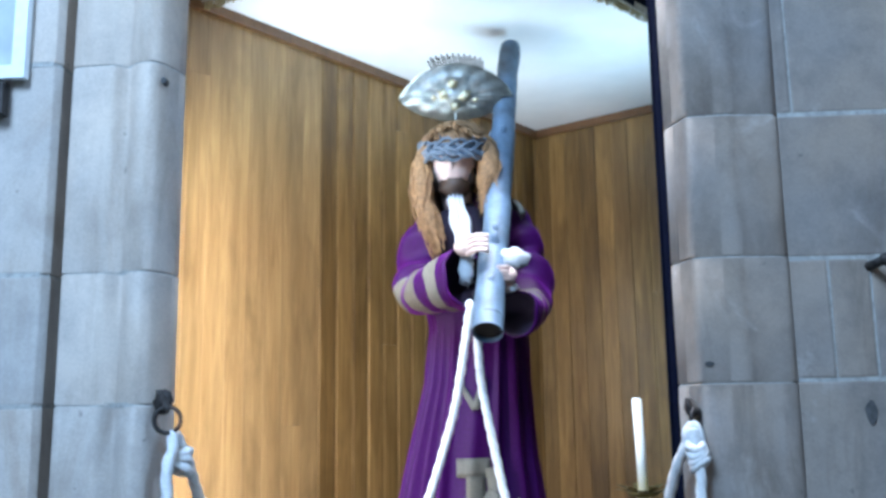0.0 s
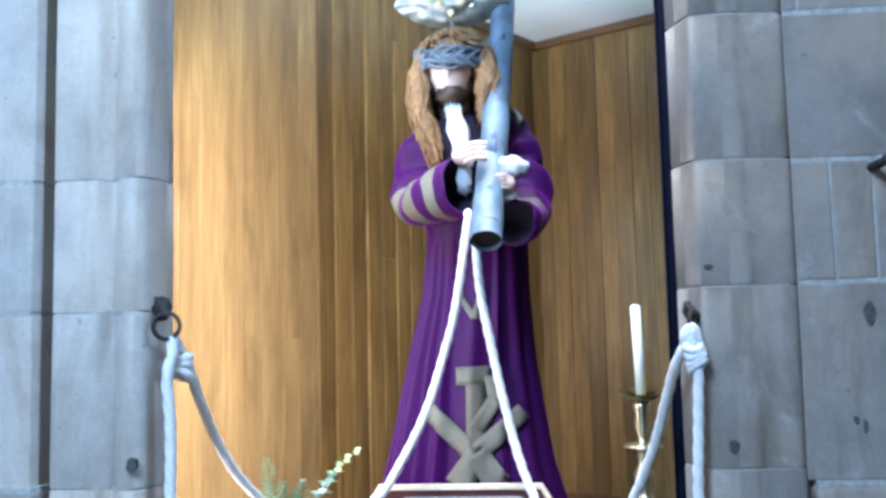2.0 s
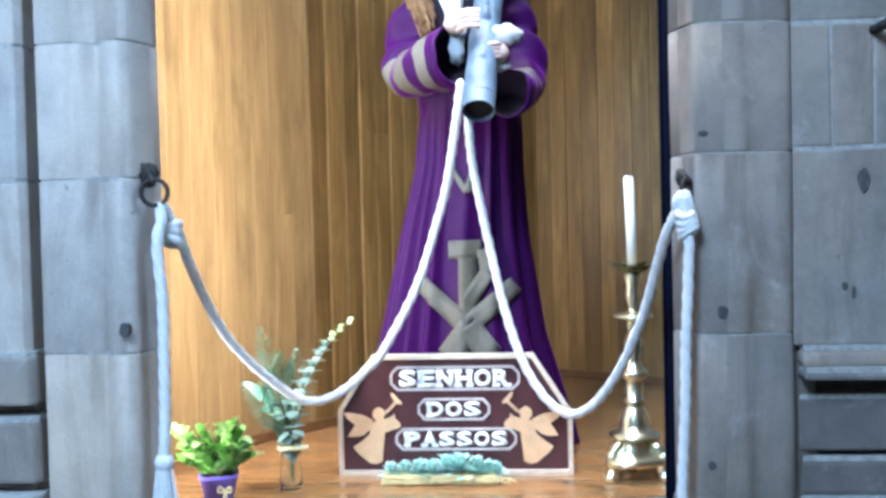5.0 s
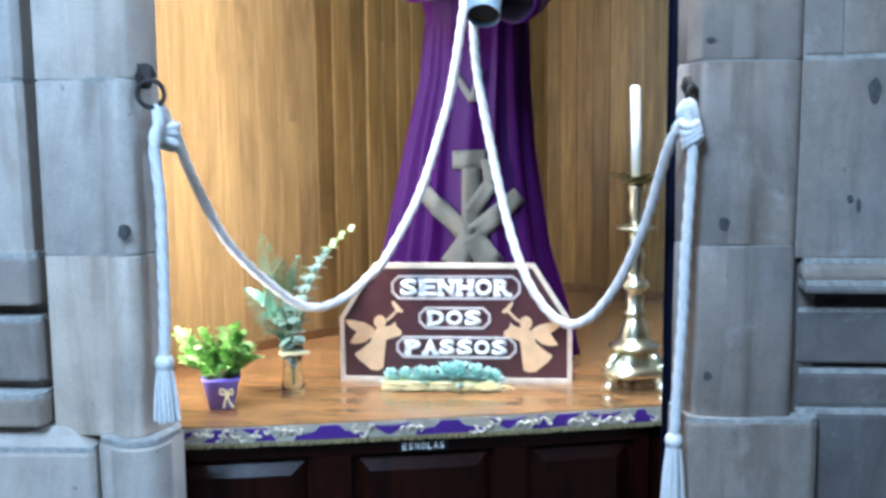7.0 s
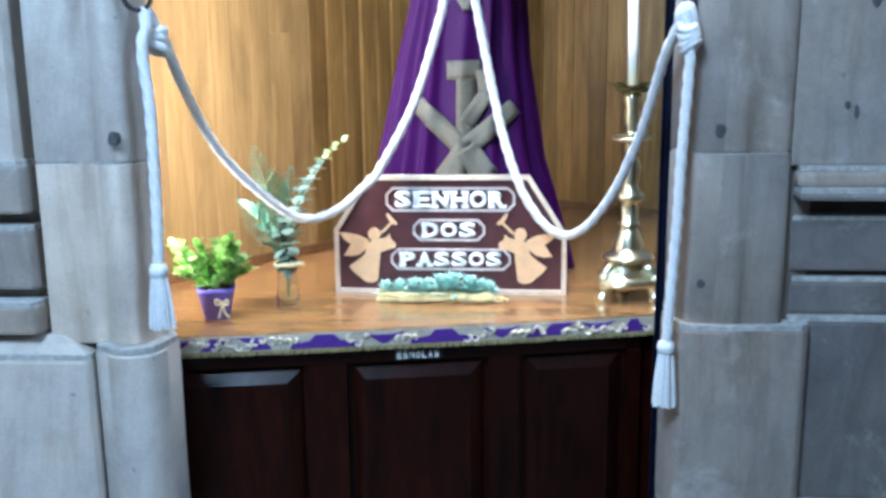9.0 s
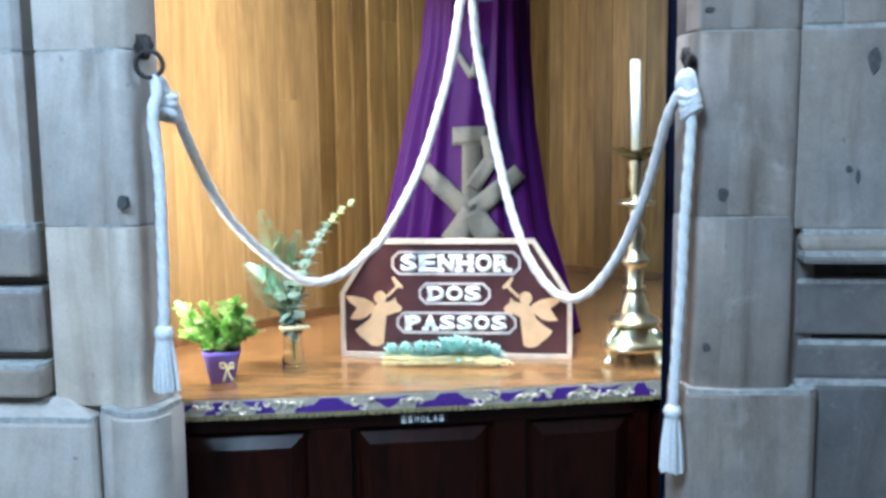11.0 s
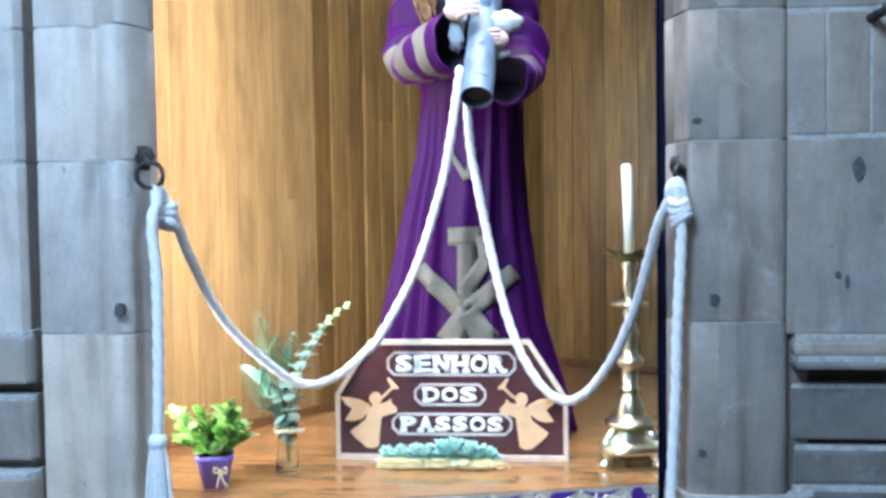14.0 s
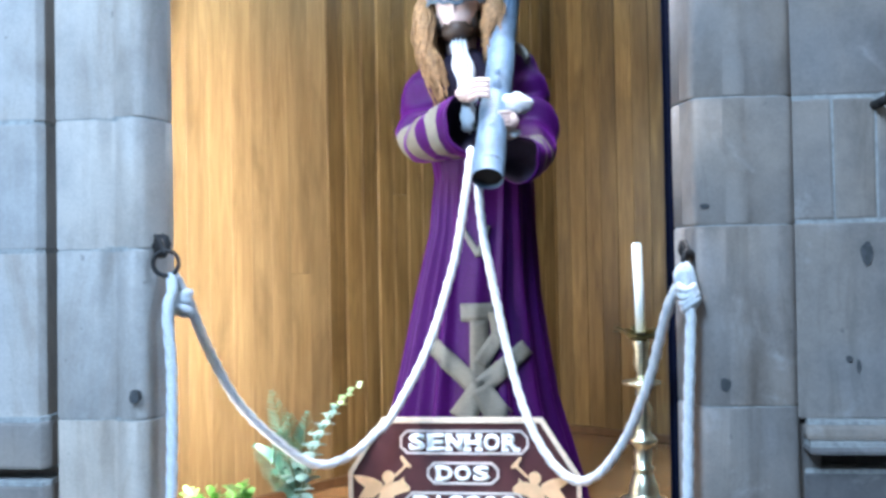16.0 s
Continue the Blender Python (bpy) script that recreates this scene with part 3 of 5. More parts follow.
bm = prism(bmesh.new(), [(p.x, p.y + 0.012) for p in inset] + [(0.47, 1.9), (0.2, 2.1), (-1.1, 0.3)], 0.0, TOP_Z - 0.031)
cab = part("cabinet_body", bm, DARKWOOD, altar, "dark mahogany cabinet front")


def on_front(x, off=0.0):
    """The depth of the cabinet's front at x."""
    xs, ys = [p.x for p in inset], [p.y + 0.012 for p in inset]
    return float(np.interp(x, xs, ys)) - off


def front_piece(bm_, x0, x1, z0, z1, o0, o1, steps=6):
    """A board lying on the curved cabinet front, from one offset to another."""
    pts_ = [Vector((x0 + (x1 - x0) * k / steps, 0, 0)) for k in range(steps + 1)]
    prism(bm_, [(p.x, on_front(p.x, o0)) for p in pts_] + [(p.x, on_front(p.x, o1)) for p in pts_[::-1]], z0, z1)
    return bm_


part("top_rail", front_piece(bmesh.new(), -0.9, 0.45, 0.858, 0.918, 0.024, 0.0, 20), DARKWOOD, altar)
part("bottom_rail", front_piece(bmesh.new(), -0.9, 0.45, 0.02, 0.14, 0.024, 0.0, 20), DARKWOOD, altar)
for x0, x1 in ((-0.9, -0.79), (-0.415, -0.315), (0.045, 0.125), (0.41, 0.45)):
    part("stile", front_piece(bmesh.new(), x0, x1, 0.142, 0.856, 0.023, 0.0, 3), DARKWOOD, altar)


def fielded(x0, x1, z0, z1, slope, low, high):
    """A raised and fielded panel: broad sloping margins round a flat field, on the curved front."""
    b = bmesh.new()
    rings = []
    for m, off in ((0.0, 0.0), (0.0, low), (slope, high), (slope + 0.006, high - 0.002), (slope + 0.007, high - 0.002)):
        us = [x0 + m + (x1 - x0 - 2 * m) * k / 6 for k in range(7)]
        loop = [(x, z0 + m) for x in us] + [(x, z1 - m) for x in us[::-1]]
        rings.append([b.verts.new((x, on_front(x, off), z)) for x, z in loop])
    n = len(rings[0])
    for p, q in zip(rings, rings[1:]):
        for k in range(n):
            b.faces.new((p[k], p[(k + 1) % n], q[(k + 1) % n], q[k]))
    last = rings[-1]
    for k in range(6):
        b.faces.new((last[k], last[k + 1], last[n - 2 - k], last[n - 1 - k]))
    return b


for x0, x1 in ((-0.788, -0.417), (-0.313, 0.043), (0.127, 0.408)):
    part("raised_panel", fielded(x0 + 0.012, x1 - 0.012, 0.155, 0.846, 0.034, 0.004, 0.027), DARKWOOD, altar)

trim = thing("brocade_edging", "gold and purple brocade band with fringe along the table edge", "edging")
fr = [p + Vector((0.0, -0.006, 0)) for p in edge]
part("band", band(bmesh.new(), fr, TOP_Z - 0.042, TOP_Z - 0.002, 0.004), GOLDCLOTH, trim)
bm = bmesh.new()
for k, p in enumerate(glide([(x, y - 0.010, 0) for x, y in FRONT], 300)):
    tube(bm, [(p.x, p.y, TOP_Z - 0.041), (p.x + random.uniform(-.002, .002), p.y - 0.001, TOP_Z - 0.050 - random.uniform(0, .004))], 0.0022, 5)
part("fringe", bm, FRINGE, trim, "short gold fringe")


def front_at(x):
    xs, ys = [p.x for p in fr], [p.y for p in fr]
    return float(np.interp(x, xs, ys)) - 0.0045


def motif(bm_, outline, cx, cz, sx, sz, off=0.0015):
    vs = []
    for depth in (off, 0.0):
        vs.append([bm_.verts.new((cx + u * sx, front_at(cx + u * sx) - depth, cz + w * sz)) for u, w in outline])
    n = len(outline)
    bm_.faces.new(vs[0])
    for i in range(n):
        bm_.faces.new((vs[0][i], vs[0][(i + 1) % n], vs[1][(i + 1) % n], vs[1][i]))


CROWN = [(-1, -1), (1, -1), (0.95, -0.35), (0.45, 0.05), (0.25, 0.95), (-0.25, 0.95), (-0.45, 0.05), (-0.95, -0.35)]
VEE = [(-1, 0.95), (-0.35, 0.55), (0.35, 0.55), (1, 0.95), (0.5, 0.1), (0.1, -0.75), (-0.1, -0.75), (-0.5, 0.1)]
HALF = [(-1, -0.9), (0.2, -0.9), (0.1, -0.2), (0.7, 0.5), (1, 0.95), (-0.4, 0.9)]
zc = TOP_Z - 0.022
for cx, shape, sx in ((-0.72, VEE, 0.05), (-0.62, HALF, 0.042), (-0.53, HALF, -0.042), (-0.36, CROWN, 0.085), (-0.215, VEE, 0.055), (-0.065, CROWN, 0.085), (0.08, VEE, 0.05), (0.165, CROWN, 0.022), (0.225, HALF, 0.045), (0.33, VEE, 0.05), (0.425, CROWN, 0.04)):
    bm = bmesh.new()
    motif(bm, shape, cx, zc, sx, 0.0175)
    part("purple_motif", bm, PURPLECLOTH, trim, "woven purple motif")
for i in range(64):
    x = -0.77 + 1.24 * (i + 0.5) / 64
    if any(abs(x - c) < w for c, w in ((-0.36, 0.058), (-0.215, 0.026), (-0.065, 0.058), (0.08, 0.024), (0.225, 0.02), (0.425, 0.02), (-0.72, 0.02))):
        continue
    a0, r = random.uniform(0, 6.28), random.uniform(0.007, 0.012)
    z = zc + random.uniform(-0.010, 0.010)
    pts = [(x + r * (1 - k / 16) * math.cos(a0 + k * 0.5), 0, z + r * (1 - k / 16) * math.sin(a0 + k * 0.5)) for k in range(9)]
    part("scroll", tube(bmesh.new(), [(q[0], front_at(q[0]) - 0.0025, q[2]) for q in pts], [0.0016 + 0.0034 * math.sin(0.3 + k * 0.3) for k in range(9)], 5), PALEGOLD, trim)

# ---- lettered board ----
board = thing("sign_board", "brown lettered board with cream frame standing on the table", "sign")
YB = 0.462
OUT = [(-0.414, 0.951), (0.256, 0.951), (0.256, 1.128), (0.150, 1.296), (-0.314, 1.296), (-0.414, 1.140)]


def shrunk(outline, w):
    n, res = len(outline), []
    for i in range(n):
        a, b, c = (Vector(outline[(i + k) % n]) for k in (-1, 0, 1))
        d1, d2 = (b - a).normalized(), (c - b).normalized()
        n1, n2 = Vector((-d1.y, d1.x)), Vector((-d2.y, d2.x))
        m = (n1 + n2).normalized()
        res.append(tuple(b + m * w / max(0.3, m.dot(n1))))
    return res


def ring_plate(bm_, outer, inner, y0, y1):
    n = len(outer)
    v = [[bm_.verts.new((x, y, z)) for x, z in o] for o, y in ((outer, y0), (inner, y0), (outer, y1), (inner, y1))]
    for i in range(n):
        j = (i + 1) % n
        bm_.faces.new((v[0][i], v[0][j], v[1][j], v[1][i]))
        bm_.faces.new((v[2][i], v[2][j], v[3][j], v[3][i]))
        bm_.faces.new((v[0][i], v[0][j], v[2][j], v[2][i]))
        bm_.faces.new((v[1][i], v[1][j], v[3][j], v[3][i]))
    return bm_


part("panel", plate(bmesh.new(), shrunk(OUT, 0.002), YB, YB + 0.016), SIGNB, board, "brown painted panel")
part("frame", ring_plate(bmesh.new(), OUT, shrunk(OUT, 0.013), YB - 0.010, YB + 0.018), CREAM, board, "cream frame")


def words(text, size, bold, wide, depth):
    cu = bpy.data.curves.new("letters", "FONT")
    cu.body, cu.size, cu.extrude, cu.offset = text, size, depth, bold
    cu.align_x, cu.align_y, cu.resolution_u, cu.space_character = "CENTER", "CENTER", 3, wide
    ob = bpy.data.objects.new("letters", cu)
    scene.collection.objects.link(ob)
    bpy.context.view_layer.update()
    me = bpy.data.meshes.new_from_object(ob.evaluated_get(bpy.context.evaluated_depsgraph_get()))
    bpy.data.objects.remove(ob)
    return me


SLAB = {"S": (), "E": ((-1, -1), (-1, 1)), "N": ((-1, -1), (-1, 1), (1, 1)), "H": ((-1, -1), (-1, 1), (1, -1), (1, 1)), "O": (), "R": ((-1, -1), (-1, 1), (1, -1)), "D": ((-1, -1), (-1, 1)), "P": ((-1, -1), (-1, 1)), "A": ((-1, -1), (1, -1))}


def lettered(text, x0, x1, z0, z1, y, material, parent, bold=0.0, serif=True):
    """A word fitted letter by letter into a box, with slab serifs."""
    n = len(text)
    pitch = (x1 - x0) / n
    made = []
    for i, ch in enumerate(text):
        me = words(ch, 1.0, bold, 1.0, 0.0)
        co = np.array([v.co for v in me.vertices])
        lo, hi = co.min(0), co.max(0)
        cx = x0 + pitch * (i + 0.5)
        yy = y(cx) if callable(y) else y
        w, h = pitch * (0.90 if serif else 0.74), z1 - z0
        b = bmesh.new()
        b.from_mesh(me)
        for v in b.verts:
            v.co = Vector((cx + ((v.co.x - lo[0]) / (hi[0] - lo[0]) - 0.5) * w, yy, z0 + (v.co.y - lo[1]) / (hi[1] - lo[1]) * h))
        got = bmesh.ops.extrude_face_region(b, geom=b.faces[:])
        for v in got["geom"]:
            if isinstance(v, bmesh.types.BMVert):
                v.co.y -= 0.005
        if serif:
            for sx, sz in SLAB.get(ch, ()):
                xx, zz = cx + sx * w * 0.34, (z0 + h * 0.10 if sz < 0 else z1 - h * 0.10)
                plate(b, [(xx - w * 0.22, zz - h * 0.10), (xx + w * 0.22, zz - h * 0.10), (xx + w * 0.22, zz + h * 0.10), (xx - w * 0.22, zz + h * 0.10)], yy - 0.0052, yy)
        made.append(part("letter", b, material, parent))
    return made


def cut_corner(x0, x1, z0, z1, c):
    return [(x0 + c, z0), (x1 - c, z0), (x1, z0 + c), (x1, z1 - c), (x1 - c, z1), (x0 + c, z1), (x0, z1 - c), (x0, z0 + c)]


for text, x0, x1, z0, z1 in (("SENHOR", -0.262, 0.110, 1.192, 1.262), ("DOS", -0.184, 0.024, 1.106, 1.170), ("PASSOS", -0.250, 0.098, 1.020, 1.084)):
    o = cut_corner(x0, x1, z0, z1, 0.02)
    cart = part("cartouche", ring_plate(bmesh.new(), o, shrunk(o, 0.0065), YB - 0.005, YB + 0.001), GREYLINE, board, "pale outlined cartouche")
    m = 0.024
    lettered(text, x0 + m, x1 - m, z0 + 0.010, z1 - 0.010, YB - 0.001, LETTER, cart, 0.048)


def herald(sign, cx):
    """A flat cut-out winged figure blowing a trumpet, as a plain silhouette."""
    b = bmesh.new()
    body = [(0.004, 0.984), (0.024, 0.981), (0.040, 0.988), (0.045, 1.030), (0.050, 1.072), (0.072, 1.080), (0.094, 1.086), (0.096, 1.098), (0.080, 1.112), (0.078, 1.126), (0.066, 1.116), (0.052, 1.112), (0.030, 1.112), (0.012, 1.098), (0.004, 1.066), (-0.020, 1.046), (-0.043, 1.030), (-0.030, 1.012), (-0.012, 0.998)]
    wing = [(0.016, 1.108), (-0.012, 1.122), (-0.040, 1.128), (-0.072, 1.131), (-0.058, 1.112), (-0.036, 1.096), (-0.048, 1.078), (-0.058, 1.062), (-0.034, 1.060), (-0.010, 1.066), (0.010, 1.084)]
    horn = [(0.050, 1.132), (0.058, 1.139), (0.080, 1.160), (0.068, 1.184), (0.074, 1.187), (0.101, 1.158), (0.098, 1.153), (0.086, 1.156), (0.062, 1.132), (0.054, 1.126)]
    for k, o in enumerate((body, wing, horn)):
        plate(b, [(cx + sign * u, w) for u, w in o][::sign], YB - 0.005 - 0.0006 * k, YB - 0.0006 * k)
    head = [(0.033 + 0.018 * math.cos(k * math.pi / 8), 1.126 + 0.019 * math.sin(k * math.pi / 8)) for k in range(16)]
    plate(b, [(cx + sign * u, w) for u, w in head][::sign], YB - 0.0075, YB - 0.0024)
    return part("cutout_figure", b, FIGWOOD, board, "light plywood cut-out winged figure with trumpet")


herald(1, -0.330)
herald(-1, 0.158)

# alms plaque and coin slot on the cabinet
plaque = thing("alms_plaque", "small black enamel plaque with white lettering on the cabinet", "plaque")
xs0, xs1 = -0.195, -0.073
bm = front_piece(bmesh.new(), xs0, xs1, 0.861, 0.887, 0.0285, 0.0245)
part("plate", bm, BLACK, plaque)
lettered("ESMOLAS", xs0 + 0.006, xs1 - 0.006, 0.8645, 0.8835, lambda x: on_front(x, 0.0265), LETTER, plaque, 0.02, False)

# ---- the statue: one mesh ----
S_MATS = [VELVET, LINING, GALLOON, LACE, HAIR, BEARD, PAINTSKIN]
bm = bmesh.new()
PROFILE = [(0.955, -0.068, 0.336, 0.232), (1.02, -0.068, 0.320, 0.222), (1.31, -0.068, 0.246, 0.178), (1.63, -0.056, 0.196, 0.142), (1.85, -0.037, 0.166, 0.122), (2.02, -0.030, 0.160, 0.116), (2.2, -0.040, 0.182, 0.122), (2.34, -0.045, 0.200, 0.118), (2.385, -0.045, 0.188, 0.112), (2.42, -0.05, 0.140, 0.10), (2.45, -0.055, 0.085, 0.085), (2.49, -0.06, 0.06, 0.065)]
ROBE_Y, N_TH = 0.82, 320
pz, pc, pw, pd = (np.array(c) for c in zip(*PROFILE))
levels = np.linspace(0.955, 2.49, 72)
# folds of the skirt: where round the body, how broad, how deep
FOLDS = [(0.0, 0.12, 0.9), (0.36, 0.10, 0.8), (0.74, 0.15, 1.0), (1.12, 0.08, 0.8), (1.57, 0.13, 0.45), (2.02, 0.075, 0.85), (2.27, 0.07, 0.75), (2.50, 0.075, 1.0), (2.76, 0.08, 0.9), (3.05, 0.10, 0.9)]
FOLDS += [(3.55 + 0.34 * k, 0.11, 0.8) for k in range(8)]
robe_rows, front_rows = [], []
for z in levels:
    cx, hw, hd = (float(np.interp(z, pz, c)) for c in (pc, pw, pd))
    low = max(0.0, min(1.0, (2.02 - z) / 0.9))
    row = []
    for k in range(N_TH):
        a = 2 * math.pi * k / N_TH
        fold = -0.42
        for i, (at, broad, deep) in enumerate(FOLDS):
            d = a - at - 0.035 * math.sin(2.1 * z + 1.7 * i)
            d = (d + math.pi) % (2 * math.pi) - math.pi
            fold += deep * math.exp(-(d / (broad * (0.75 + 0.35 * low))) ** 2)
        q = 1 + (0.014 + 0.190 * low ** 0.38) * fold + 0.02 * noise.noise(Vector((3 * math.cos(a), 3 * math.sin(a), 2.2 * z)))
        row.append(bm.verts.new((cx + hw * math.cos(a) * q, ROBE_Y - hd * math.sin(a) * q, z)))
    robe_rows.append(row)
    front_rows.append(sorted((v.co.x, v.co.y) for v in row[2:N_TH // 2 - 1]))
for a, b in zip(robe_rows, robe_rows[1:]):
    for k in range(N_TH):
        bm.faces.new((a[k], a[(k + 1) % N_TH], b[(k + 1) % N_TH], b[k]))
bm.faces.new(robe_rows[0][::-1])
bm.faces.new(robe_rows[-1])


def robe_front(x, z):
    i = int(np.clip(np.searchsorted(levels, z) - 1, 0, len(levels) - 2))
    u = (z - levels[i]) / (levels[i + 1] - levels[i])
    y0, y1 = (float(np.interp(x, [p[0] for p in r], [p[1] for p in r])) for r in (front_rows[i], front_rows[i + 1]))
    return y0 + (y1 - y0) * u


def braid(a, b, wa, wb, mat=2, off=0.012, steps=12):
    """A flat strip of braid sewn on the robe's front from a to b (x, z)."""
    a, b = Vector(a), Vector(b)
    n_ = Vector((-(b - a).y, (b - a).x)).normalized()
    prev = None
    for k in range(steps + 1):
        c, w = a.lerp(b, k / steps), wa + (wb - wa) * k / steps
        row = []
        for s in (-1, -0.33, 0.33, 1):
            p = c + n_ * w / 2 * s
            row.append(bm.verts.new((p.x, robe_front(p.x, p.y) - off, p.y)))
        row += [bm.verts.new(row[3].co + Vector((0, off, 0))), bm.verts.new(row[0].co + Vector((0, off, 0)))]
        if prev:
            for j in range(6):
                bm.faces.new((prev[j], prev[(j + 1) % 6], row[(j + 1) % 6], row[j])).material_index = mat
        else:
            bm.faces.new(row).material_index = mat
        prev = row
    bm.faces.new(prev[::-1]).material_index = mat


braid((-0.100, 1.588), (0.002, 1.590), 0.056, 0.056)
braid((-0.042, 1.565), (-0.040, 1.33), 0.056, 0.062, 2, 0.014)
braid((-0.195, 1.492), (-0.045, 1.352), 0.052, 0.060, 2, 0.015)
braid((0.105, 1.480), (-0.035, 1.362), 0.052, 0.060, 2, 0.015)
braid((0.010, 1.590), (0.018, 1.520), 0.046, 0.044, 2, 0.015)
braid((0.020, 1.520), (-0.040, 1.430), 0.044, 0.050, 2, 0.016)
braid((-0.040, 1.36), (-0.100, 1.262), 0.062, 0.085, 2, 0.016)
braid((-0.040, 1.36), (0.022, 1.262), 0.062, 0.085, 2, 0.017)
braid((-0.098, 1.86), (-0.040, 1.765), 0.018, 0.020)
braid((-0.012, 1.86), (-0.040, 1.765), 0.018, 0.020, 2, 0.014)


def sleeve(points, radii, stripes, flat):
    """A wide velvet sleeve with braid bands, crumpled at the elbow and open at the cuff."""
    pts_ = glide(points, 44)
    r = [float(np.interp(k / 44, np.linspace(0, 1, len(radii)), radii)) for k in range(45)]
    n0, v0 = len(bm.faces), len(bm.verts)
    tube(bm, pts_, r, 40, 0, 0, 0, flat, 0, False)
    bm.faces.ensure_lookup_table()
    bm.verts.ensure_lookup_table()
    for i, f_ in enumerate(bm.faces[n0:]):
        if any(a <= i // 40 < b for a, b in stripes):
            f_.material_index = 2
    for i, v in enumerate(bm.verts[v0:]):
        u = (i // 40) / 44
        mid = pts_[i // 40]
        wrinkle = 0.015 * math.sin(26 * u + 2.2 * math.cos(2 * math.pi * (i % 40) / 40)) * math.exp(-((u - 0.42) / 0.25) ** 2)
        v.co += (v.co - mid).normalized() * wrinkle + noise.noise_vector(v.co * 8) * 0.020 + noise.noise_vector(v.co * 19) * 0.008
    # the turned-in cuff and its dark hollow
    last, end, d = list(bm.verts[-40:]), pts_[-1], (pts_[-1] - pts_[-4]).normalized()
    for k_, in_, mat in ((0.93, -0.002, 0), (0.86, 0.05, 1), (0.5, 0.09, 1)):
        ring = [bm.verts.new(end + (v.co - end) * k_ - d * in_) for v in last]
        for k in range(40):
            bm.faces.new((last[k], last[(k + 1) % 40], ring[(k + 1) % 40], ring[k])).material_index = mat
        last = ring
    bm.faces.new(last).material_index = 1


sleeve([(-0.155, 0.78, 2.400), (-0.188, 0.75, 2.30), (-0.198, 0.69, 2.165), (-0.160, 0.61, 2.125), (-0.105, 0.555, 2.138), (-0.052, 0.515, 2.152)], [0.050, 0.070, 0.080, 0.088, 0.098, 0.106], ((24, 28), (31, 34), (37, 40)), (0.78, 1.0))
sleeve([(0.075, 0.78, 2.400), (0.102, 0.74, 2.29), (0.118, 0.68, 2.150), (0.112, 0.61, 2.075), (0.102, 0.56, 2.050), (0.078, 0.525, 2.045)], [0.048, 0.064, 0.072, 0.079, 0.086, 0.092], ((34, 36), (39, 41)), (0.78, 1.0))
# collar braid, dark vest, lace and plain simplified head and limbs
tube(bm, glide([(-0.205, 0.70, 2.415), (-0.185, 0.675, 2.37), (-0.150, 0.655, 2.30)], 8), 0.022, 10, 0, 0, 0, (1, 0.45), 2)
tube(bm, glide([(0.075, 0.70, 2.425), (0.110, 0.685, 2.40), (0.125, 0.675, 2.37)], 8), 0.022, 10, 0, 0, 0, (1, 0.45), 2)
blob(bm, (-0.075, 0.71, 2.30), (0.085, 0.05, 0.13), 18, 12, 0.1, 1)
jabot = []
for i in range(27):
    u = i / 26
    cx, cy, z, w = -0.095 + 0.050 * u, 0.640 - 0.105 * u, 2.462 - 0.245 * u, 0.020 + 0.012 * math.sin(3.1 * u) + 0.004 * math.sin(17 * u)
    jabot.append([bm.verts.new((cx + w * (j / 10 - 1), cy + 0.016 * (j / 10 - 1) ** 2 + 0.0065 * math.sin(j * 1.25 + 3 * u) + 0.006 * math.sin(15 * u), z - 0.006 * math.cos(j * 1.25))) for j in range(21)])
for p, q in zip(jabot, jabot[1:]):
    for j in range(20):
        bm.faces.new((p[j], p[j + 1], q[j + 1], q[j])).material_index = 3
blob(bm, (-0.050, 0.505, 2.175), (0.022, 0.018, 0.052), 14, 10, 0.5, 3)
blob(bm, (0.090, 0.485, 2.20), (0.045, 0.03, 0.032), 16, 10, 0.5, 3)
blob(bm, (0.072, 0.495, 2.115), (0.030, 0.02, 0.014), 14, 8, 0.5, 3)
blob(bm, (-0.050, 0.475, 2.235), (0.034, 0.026, 0.026), 16, 10, 0.1, 6)
for k in range(4):
    tube(bm, glide([(-0.045, 0.462, 2.255 - 0.014 * k), (-0.015, 0.425, 2.262 - 0.014 * k), (0.020, 0.420, 2.258 - 0.014 * k)], 8), 0.0078, 8, mat=6)
blob(bm, (0.068, 0.475, 2.150), (0.032, 0.024, 0.030), 16, 10, 0.1, 6)
for k in range(4):
    tube(bm, glide([(0.075, 0.458, 2.172 - 0.012 * k), (0.045, 0.440, 2.168 - 0.012 * k), (0.030, 0.455, 2.160 - 0.012 * k)], 6), 0.007, 8, mat=6)
head_from = len(bm.verts)
tube(bm, [(-0.085, 0.74, 2.42), (-0.095, 0.715, 2.54)], 0.05, 14, mat=6)
blob(bm, (-0.095, 0.690, 2.575), (0.072, 0.080, 0.108), 22, 16, 0.03, 6)
blob(bm, (-0.098, 0.622, 2.555), (0.011, 0.018, 0.024), 10, 8, 0.0, 6)
blob(bm, (-0.092, 0.668, 2.487), (0.052, 0.058, 0.040), 18, 12, 0.25, 5)
blob(bm, (-0.150, 0.690, 2.53), (0.018, 0.04, 0.05), 12, 8, 0.25, 5)
blob(bm, (-0.040, 0.690, 2.53), (0.018, 0.04, 0.05), 12, 8, 0.25, 5)
blob(bm, (-0.085, 0.720, 2.635), (0.102, 0.108, 0.088), 22, 14, 0.12, 4)
